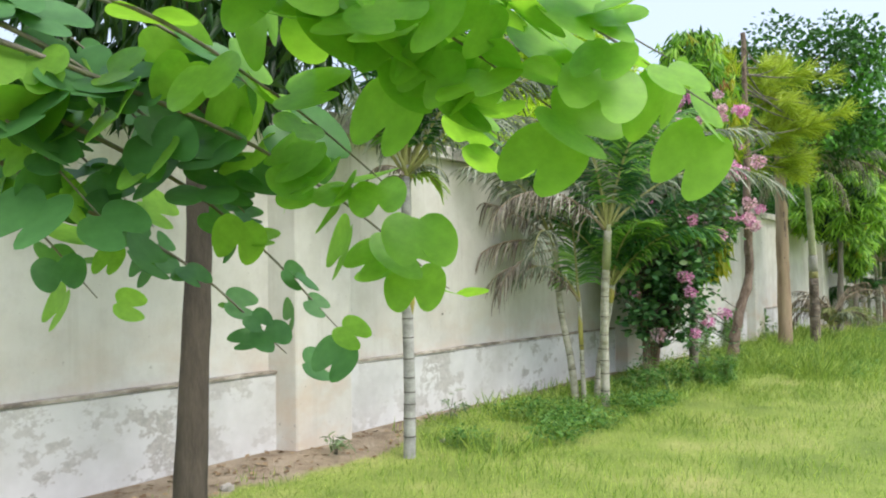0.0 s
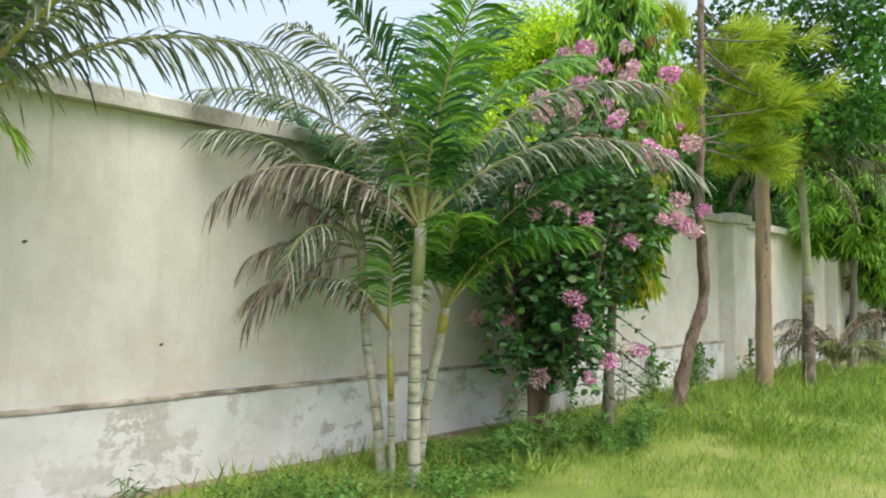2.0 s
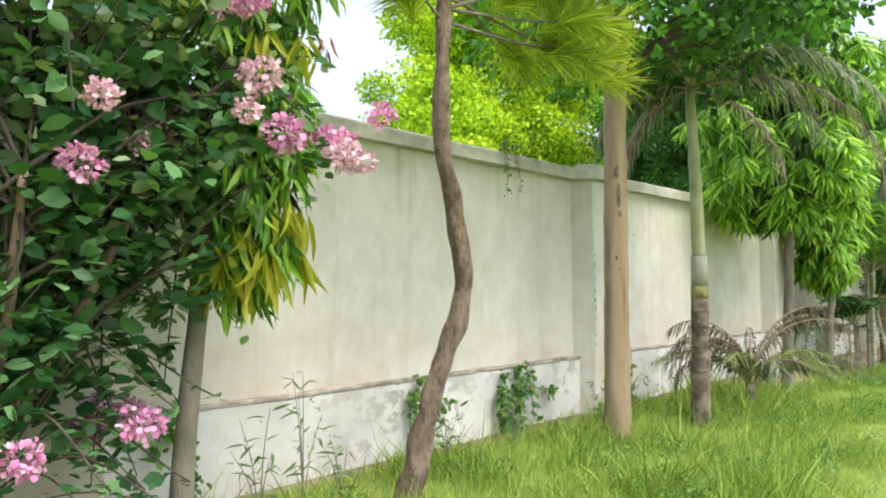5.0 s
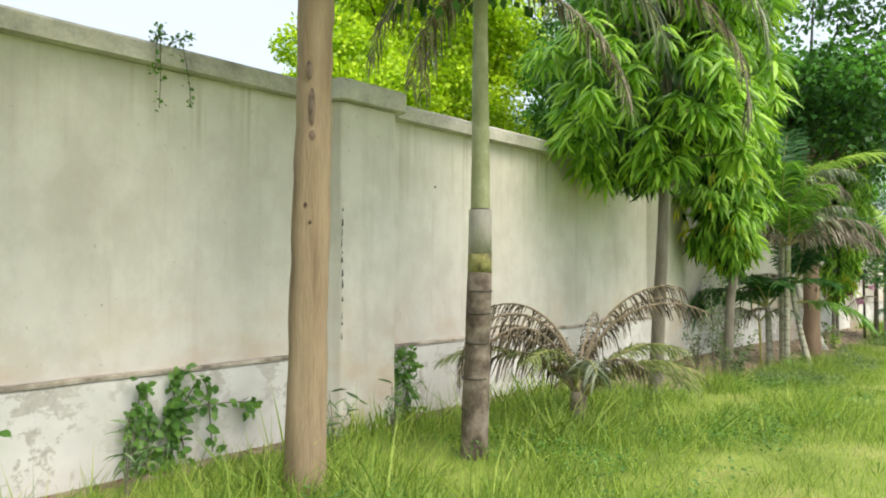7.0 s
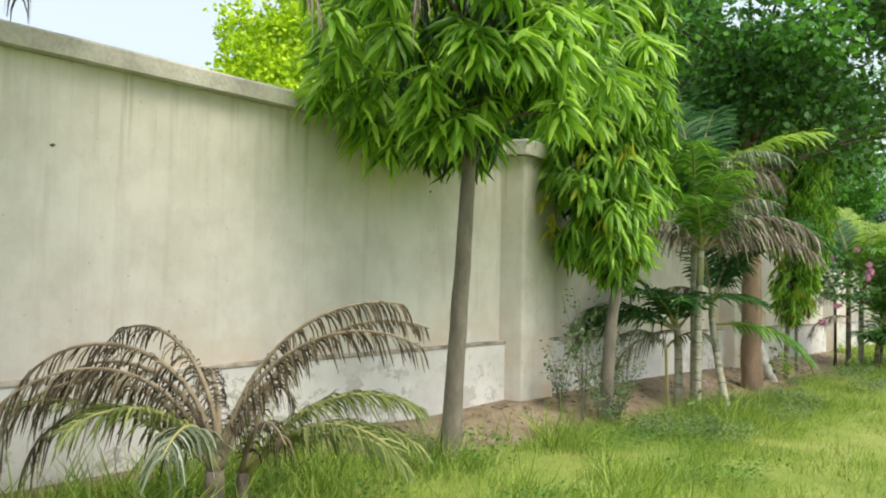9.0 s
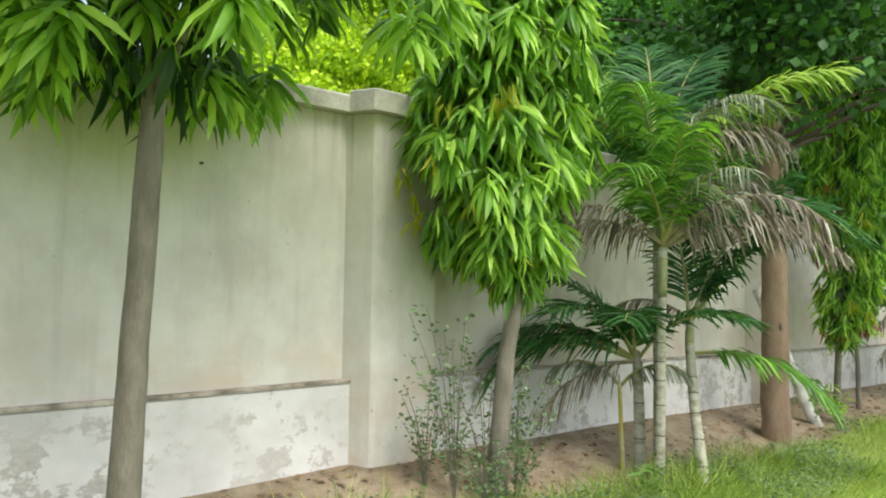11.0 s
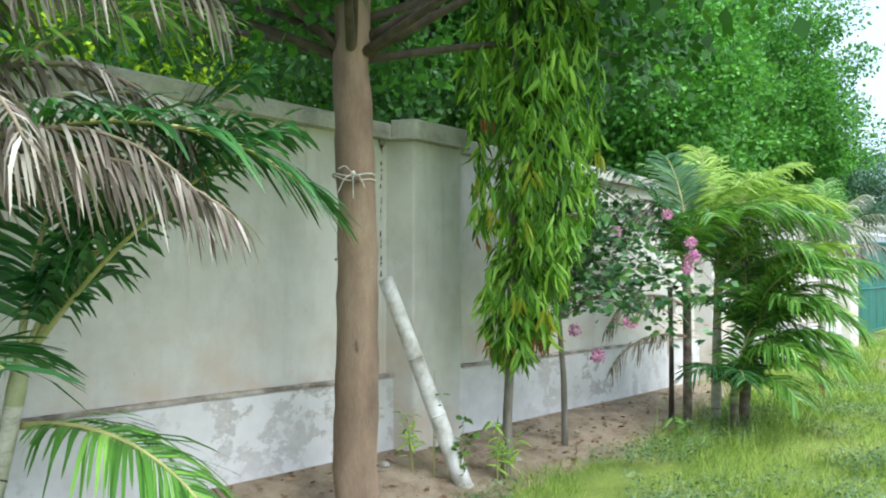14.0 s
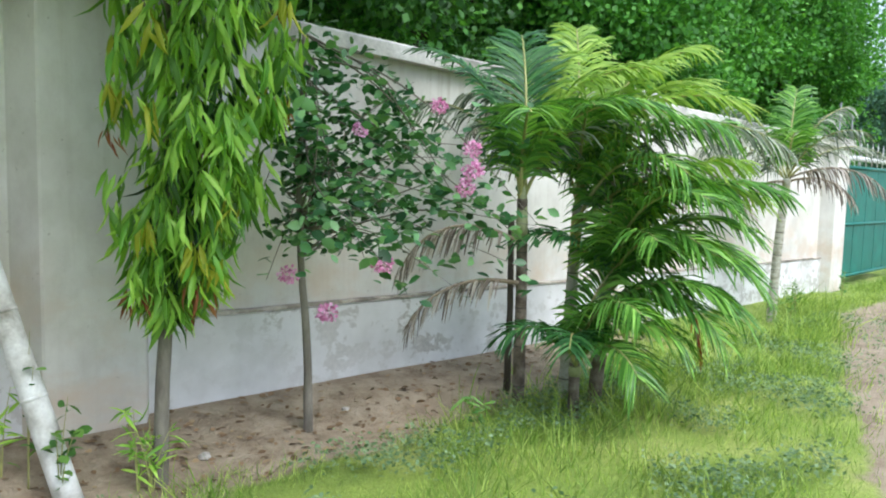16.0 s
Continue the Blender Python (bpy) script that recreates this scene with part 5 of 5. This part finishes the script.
far_tree("broadleaf_tree", (52, 16), 14, (53, 17, 8.0), (4.5, 3.5, 5.0), 60, 380, .36, [FINE_DARK, FINE_MID], "tall dark green tree beyond the wall", 66)
far_tree("broadleaf_tree", (62, 28), 16, (60, 26, 8.5), (11, 6, 6.0), 75, 300, .45, [FINE_DARK, FINE_MID], "broad belt of dark green trees in the distance", 67, cr=(1.8, 2.8))
far_tree("broadleaf_tree", (52.0, 10.6), 9, (52.4, 10.4, 6.4), (4.2, 2.8, 5.4), 78, 420, .26, [FINE_MID], "leafy green tree beyond the end of the wall", 70)
far_tree("broadleaf_tree", (42.5, 9.6), 9, (42.5, 9.8, 5.2), (3.4, 2.2, 3.0), 46, 420, .26, [FINE_MID], "leafy tree leaning over the boundary wall", 75)
# FINE_BLUE carries the haze on these two as a tint
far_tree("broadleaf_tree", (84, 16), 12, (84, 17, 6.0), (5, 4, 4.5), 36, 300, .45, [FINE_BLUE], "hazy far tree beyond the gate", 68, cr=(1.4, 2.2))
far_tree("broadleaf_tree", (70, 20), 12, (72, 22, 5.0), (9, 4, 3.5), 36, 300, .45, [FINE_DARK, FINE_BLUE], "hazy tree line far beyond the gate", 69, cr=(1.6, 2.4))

# ---------------------------------------------------------------- white pipe leaning on the pier
def build_pipe():
    top = thing("concrete_pipe", (0, 0, 0), "chalky white pipe leaning against the wall pier", "pipe")
    a, b = np.array((28.99, 4.66, -.32)), np.array((28.66, 5.21, 1.30))
    d = unit(b - a)
    P = [a + (b - a) * k / 8 for k in range(9)]
    part("tube", tube(P, [.068 - .0012 * k for k in range(9)], 18, .05), PIPE, top)
    part("rim", tube([a - d * .004, a + d * .03], .074, 18), PIPE, top)
    for k in (.35, .62):
        c = a + (b - a) * k
        part("collar", tube([c - d * .01, c + d * .01], .070 - .008 * k, 18), PIPE, top)


build_pipe()

# ---------------------------------------------------------------- cord tied round the brown trunk
def build_cord():
    c = thing("cord", (27.852, 4.632, 1.99), "pale frayed cord knotted round the brown tree trunk", "cord")
    ring = [(.137 * math.cos(k * .3142), .137 * math.sin(k * .3142), .012 * math.sin(k * .9)) for k in range(21)]
    part("loop", tube(ring, .006, 6, 0, False), CORD, c)
    part("second_loop", tube([(x * 1.02, y * 1.02, z - .018 + .02 * math.sin(k * .31)) for k, (x, y, z) in enumerate(ring)], .005, 6, 0, False), CORD, c)
    k = np.array((-.10, -.11, 0))
    part("knot", tube([k + (0, -.01, -.02), k + (-.008, -.012, 0), k + (0, -.005, .018)], [.006, .016, .007], 8, .3), CORD, c)
    for e in ((-.02, -.03, -.16), (-.10, .03, -.13), (.05, -.06, -.09), (-.07, .06, .03)):
        e = np.array(e)
        part("loose_end", tube(curve_points([k, k + e * .5 + np.array((-.02, -.02, .03)), k + e + np.array((-.015, -.015, 0))], 4), .0035, 5), CORD, c)


CORD = surface("pale_cord", [(0.3, (0.45, 0.42, 0.36)), (0.7, (0.66, 0.63, 0.56))], 20, 80, 0.9, 0.3)
build_cord()

# ---------------------------------------------------------------- weeds, creepers, small plants
def creeper(hang, n, size, seed, label):
    """A leafy creeper on the plinth face: strands that climb and hang."""
    rng = np.random.default_rng(seed)
    top = thing("creeper", (0, 0, 0), label, "creeper", "creepers on the plinth")
    x0, x1, z0, z1 = hang
    for i in range(n):
        xa, xb = rng.uniform(x0, x1), rng.uniform(x0, x1)
        y = PLINTH_Y - .03
        pts = curve_points([(xa, y, ground_z(xa, 5.4) - .02), (xa * .6 + xb * .4 + rng.normal(0, .06), y - .02, (z0 + z1) / 2), (xb, y - .01, rng.uniform(z0 + .5 * (z1 - z0), z1)), (xb + rng.normal(0, .1), y - .04, rng.uniform(z0, z1))], 6)
        st = part("strand", tube(pts, .005, 5), BARK_GREY, top)
        P, D = [], []
        for p in pts:
            for k in range(3):
                P.append(p + rng.normal(0, .02, 3) - np.array((0, abs(rng.normal(0, .015)), 0)))
                D.append((rng.normal(0, .7), -.6, rng.normal(-.3, .6)))
        part("leafage", scatter(T_OVAL, P, D, size * rng.uniform(.6, 1.2, len(P)), rng, up=(0, -1, .4), tilt=.4), IVY, st)


creeper((15.5, 16.6, .0, .62), 6, .075, 71, "green creeper hanging over the whitewashed plinth")
creeper((17.85, 18.1, .0, .60), 3, .075, 72, "narrow green creeper beside the pier")
creeper((14.3, 14.9, .0, .60), 3, .07, 73, "small creeper climbing the plinth")
creeper((12.0, 12.5, .1, .56), 2, .06, 74, "sparse creeper on the plinth ledge")


def weed(x, y, h, seed, mat=WEED, label="tall spindly grey-green weed at the wall foot", stems=5, leaf=.06, spread=.3, per=26, category="weed"):
    rng = np.random.default_rng(seed)
    z = ground_z(x, y)
    top = thing("weed", (x, y, z), label, category, "weeds at the wall foot")
    for i in range(stems):
        a = rng.uniform(0, 2 * math.pi)
        hh = h * rng.uniform(.55, 1.0)
        e = np.array((math.cos(a) * spread * rng.random(), math.sin(a) * spread * .6 * rng.random(), hh))
        pts = curve_points([(0, 0, -.03), e * np.array((.35, .35, .55)), e], 6)
        st = part("stem", tube(pts, [.005 * (1 - .06 * k) for k in range(13)], 5), BARK_GREY if mat is WEED else RACHIS, top)
        P, D = [], []
        for k in range(per):
            q = pts[rng.integers(3, 13)] + rng.normal(0, .05 * spread, 3)
            P.append(q)
            b = rng.uniform(0, 2 * math.pi)
            D.append((math.cos(b), math.sin(b), rng.normal(.1, .5)))
        part("leafage", scatter(T_OVAL if leaf < .1 else T_LANCE, P, D, leaf * rng.uniform(.6, 1.2, per), rng, tilt=.6), mat, st)


for k, (x, y, h) in enumerate(((23.45, 4.75, 1.35), (23.7, 4.7, 1.05), (24.1, 4.8, .9), (23.35, 4.95, .8), (23.9, 4.6, .7), (23.55, 4.45, .55))):
    weed(x, y, h, 80 + k, stems=9, spread=.55, leaf=.042, per=30)
for k, (x, y, h) in enumerate(((12.6, 4.9, .75), (13.0, 5.0, .9), (13.2, 4.85, .6), (14.4, 5.0, .55), (15.4, 5.1, .5), (16.9, 5.05, .45), (17.5, 5.05, .5), (5.5, 5.05, .2), (7.0, 5.1, .25))):
    weed(x, y, h, 90 + k, stems=4, spread=.3, leaf=.12, per=9, label="thin dry grass weed at the wall foot")
for k, (x, y, h) in enumerate(((9.6, 4.3, .35), (10.1, 4.25, .4), (10.5, 4.2, .42), (10.9, 4.15, .4), (11.7, 4.1, .4), (12.1, 4.25, .35), (10.3, 4.55, .4), (9.9, 4.6, .3), (11.3, 3.95, .35))):
    weed(x, y, h, 110 + k, IVY, "leafy green undergrowth below the shrub", 7, .11, .35, 22, "undergrowth")
for k, (x, y, h) in enumerate(((29.36, 4.56, .62), (29.30, 4.60, .5), (28.75, 5.0, .5), (25.05, 4.25, .3), (24.75, 4.05, .3), (25.6, 4.15, .28), (37.7, 4.6, .5), (38.4, 4.65, .55), (39.0, 4.8, .45), (41.3, 4.9, .5), (31.4, 4.1, .3))):
    weed(x, y, h, 130 + k, LANCE if k < 3 else IVY, "small fresh green seedling in bare soil", 4, .13, .15, 8, "seedling")

weed(28.93, 4.66, .62, 171, IVY, "thin vine creeping up the leaning white pipe", 3, .07, .12, 12, "vine")
weed(28.84, 4.86, .85, 172, IVY, "thin vine creeping up the leaning white pipe", 2, .06, .10, 8, "vine")


def low_weeds(count, region, size, seed, mat, label):
    """Low broad-leaved weeds in drifts among the grass."""
    rng = np.random.default_rng(seed)
    P, D = [], []
    while len(P) < count:
        x, y = rng.uniform(region[0], region[1]), rng.uniform(region[2], region[3])
        if noise.noise(Vector((x * 1.1, y * 1.4, 7 + seed))) < .05 or rng.random() < .75 * bare(x, y):
            continue
        z = ground_z(x, y)
        for k in range(7):
            a = rng.uniform(0, 2 * math.pi)
            P.append((x + .05 * rng.normal(), y + .05 * rng.normal(), z + rng.uniform(.02, .15)))
            D.append((math.cos(a), math.sin(a), rng.normal(.25, .35)))
    ob = new("low_weeds", mesh_from("low_weeds", *scatter(T_OVAL, P, D, size * rng.uniform(.5, 1.3, len(P)), rng, tilt=.45), mat))
    tagged(ob, label, "weeds", kind="stuff")


low_weeds(16000, (28.5, 40, 1.0, 4.4), .032, 181, WEED, "low broad-leaved weeds scattered through the grass")
low_weeds(9000, (6.3, 11.6, 3.8, 4.9), .034, 182, IVY, "dark low weeds along the foot of the palms")
low_weeds(9000, (12, 24, 2.6, 4.9), .03, 183, IVY, "low green weeds among the taller grass")
low_weeds(6000, (22.8, 28, 3.3, 4.7), .03, 184, WEED, "sparse low weeds on the soil between the trunks")

def coping_plant(x, seed):
    """A wispy plant rooted on the coping and trailing down the wall's face."""
    rng = np.random.default_rng(seed)
    top = thing("trailing_plant", (x, WALL_Y - .05, 2.685), "wispy green plant rooted on the coping and trailing down", "plant")
    for k in range(5):
        dx = rng.uniform(-.18, .18)
        drop = rng.uniform(.08, .34) if k < 3 else -rng.uniform(.06, .14)
        pts = curve_points([(dx * .3, .02, -.01), (dx * .7, -.06, .05), (dx, -.09, -.1 - drop * .4) if drop > 0 else (dx, -.05, .08), (dx * 1.1, -.085, -drop - .1) if drop > 0 else (dx * 1.3, -.04, -drop)], 6)
        st = part("strand", tube(pts, .003, 5), BARK_GREY, top)
        P = [p + rng.normal(0, .02, 3) for p in pts for _ in (0, 1)]
        D = [(rng.normal(0, .7), -.5, rng.normal(-.3, .6)) for _ in P]
        part("leafage", scatter(T_OVAL, P, D, .035 * rng.uniform(.6, 1.2, len(P)), rng, tilt=.5), IVY, st)


coping_plant(15.75, 191)

# ---------------------------------------------------------------- litter and stones on the soil
def build_litter():
    rng = np.random.default_rng(151)
    P, D = [], []
    while len(P) < 1900:
        x, y = rng.uniform(3, 36), rng.uniform(3.8, 5.4)
        if rng.random() < bare(x, y):
            P.append((x, y, ground_z(x, y) + .008))
            a = rng.uniform(0, 2 * math.pi)
            D.append((math.cos(a), math.sin(a), rng.uniform(-.05, .25)))
    ob = new("leaf_litter", mesh_from("leaf_litter", *scatter(T_OVAL, P, D, .055 * rng.uniform(.4, 1.3, len(P)), rng, tilt=.25), LITTER))
    tagged(ob, "scattered dead brown leaves on the soil strip", "leaf litter", kind="stuff")
    rng = np.random.default_rng(152)
    for k, (x, y, r) in enumerate(((29.75, 4.75, .04), (5.1, 2.6, .06), (4.9, 2.35, .05), (26.9, 4.9, .03), (27.1, 5.0, .035), (28.6, 5.15, .04), (30.9, 4.9, .03), (6.4, 4.7, .035), (4.4, 4.9, .05), (28.2, 4.9, .03))):
        V, F = tube([(0, 0, -.4), (.05, 0, .0), (0, .04, .45), (0, 0, .7)], [.75, 1.0, .8, .3], 7, .5)
        st = new("stone", mesh_from("stone", [(v[0] * r, v[1] * r, v[2] * r) for v in V], F, STONE, False))
        st.location = (x, y, ground_z(x, y) + .2 * r)
        st.rotation_euler = (0, 0, k * 1.3)
        tagged(st, "small pale stone lying on the ground", "stone", "loose stones")


build_litter()

# ---------------------------------------------------------------- grass
def build_grass(name, count, region, height, seed, label, tall=None, lean=.5, shape=T_BLADE, soil=1.05):
    rng = np.random.default_rng(seed)
    x0, x1, y0, y1 = region
    X = rng.uniform(x0, x1, count)
    Y = rng.uniform(y0, y1, count)
    P, D, S = [], [], []
    for x, y in zip(X, Y):
        b = bare(x, y)
        if rng.random() < b * soil:
            continue
        patch = noise.noise(Vector((x * .9, y * .9, 3))) + .5 * noise.noise(Vector((x * 2.7, y * 2.7, 9)))
        if patch < -.35 and rng.random() < .7:
            continue
        h = height * (1 + .7 * patch) * rng.uniform(.5, 1.3)
        if tall:
            h *= 1 + tall(x, y) * max(.15, .9 + 1.1 * patch)
        a = rng.uniform(0, 2 * math.pi)
        P.append((x, y, ground_z(x, y) - .01))
        ln = lean * rng.uniform(.2, 1.4)
        D.append((math.cos(a) * ln, math.sin(a) * ln, 1))
        S.append(max(h, .02))
    ob = new(name, mesh_from(name, *scatter(shape, P, D, S, rng, up=(0, -1, 0), tilt=1.0), GRASS))
    tagged(ob, label, "grass", kind="stuff")


def tall_zone(x, y):
    """Longer grass along the tree line in the middle of the walk and before the gate."""
    return 1.3 * smooth_step(10.5, 12.5, x) * (1 - smooth_step(22.5, 24, x)) * smooth_step(1.6, 4.0, y) \
        + .6 * smooth_step(30, 32, x) * smooth_step(2.6, 3.6, y) + .3 * smooth_step(24, 30, x)


build_grass("lawn_grass", 82000, (2.5, 24, .6, 5.3), .065, 161, "uneven bright green lawn grass, longer under the trees", tall_zone)
build_grass("lawn_grass", 72000, (23, 46, .8, 5.3), .065, 162, "uneven bright green lawn grass with worn patches", tall_zone)


def wisp_zone(x, y):
    return 1.2 * tall_zone(x, y)


build_grass("tall_grass", 14000, (10.5, 24, 2.2, 5.2), .13, 163, "wispy tall grass stalks along the tree line", wisp_zone, 1.0, T_WISP)
build_grass("tall_grass", 14000, (30, 45, 1.6, 5.1), .13, 164, "wispy tall grass stalks before the gate", wisp_zone, 1.0, T_WISP)
build_grass("tall_grass", 3500, (6.2, 11, 3.2, 5.0), .13, 165, "loose grass tufts at the foot of the wall", None, 1.1, T_WISP)
build_grass("tall_grass", 5000, (6.3, 11.5, 3.9, 5.25), .10, 166, "ragged grass tufts growing up to the wall", lambda x, y: .4, 1.0, T_BLADE, 0.2)
build_grass("tall_grass", 8500, (22.6, 27.2, 3.0, 4.7), .10, 167, "thin pale grass among the palm stems", lambda x, y: .9, 1.0, T_WISP, 0.35)
build_grass("tall_grass", 4000, (28.2, 32.5, 3.5, 4.5), .08, 168, "thin grass creeping over the soil strip", lambda x, y: .6, 1.0, T_WISP, 0.4)
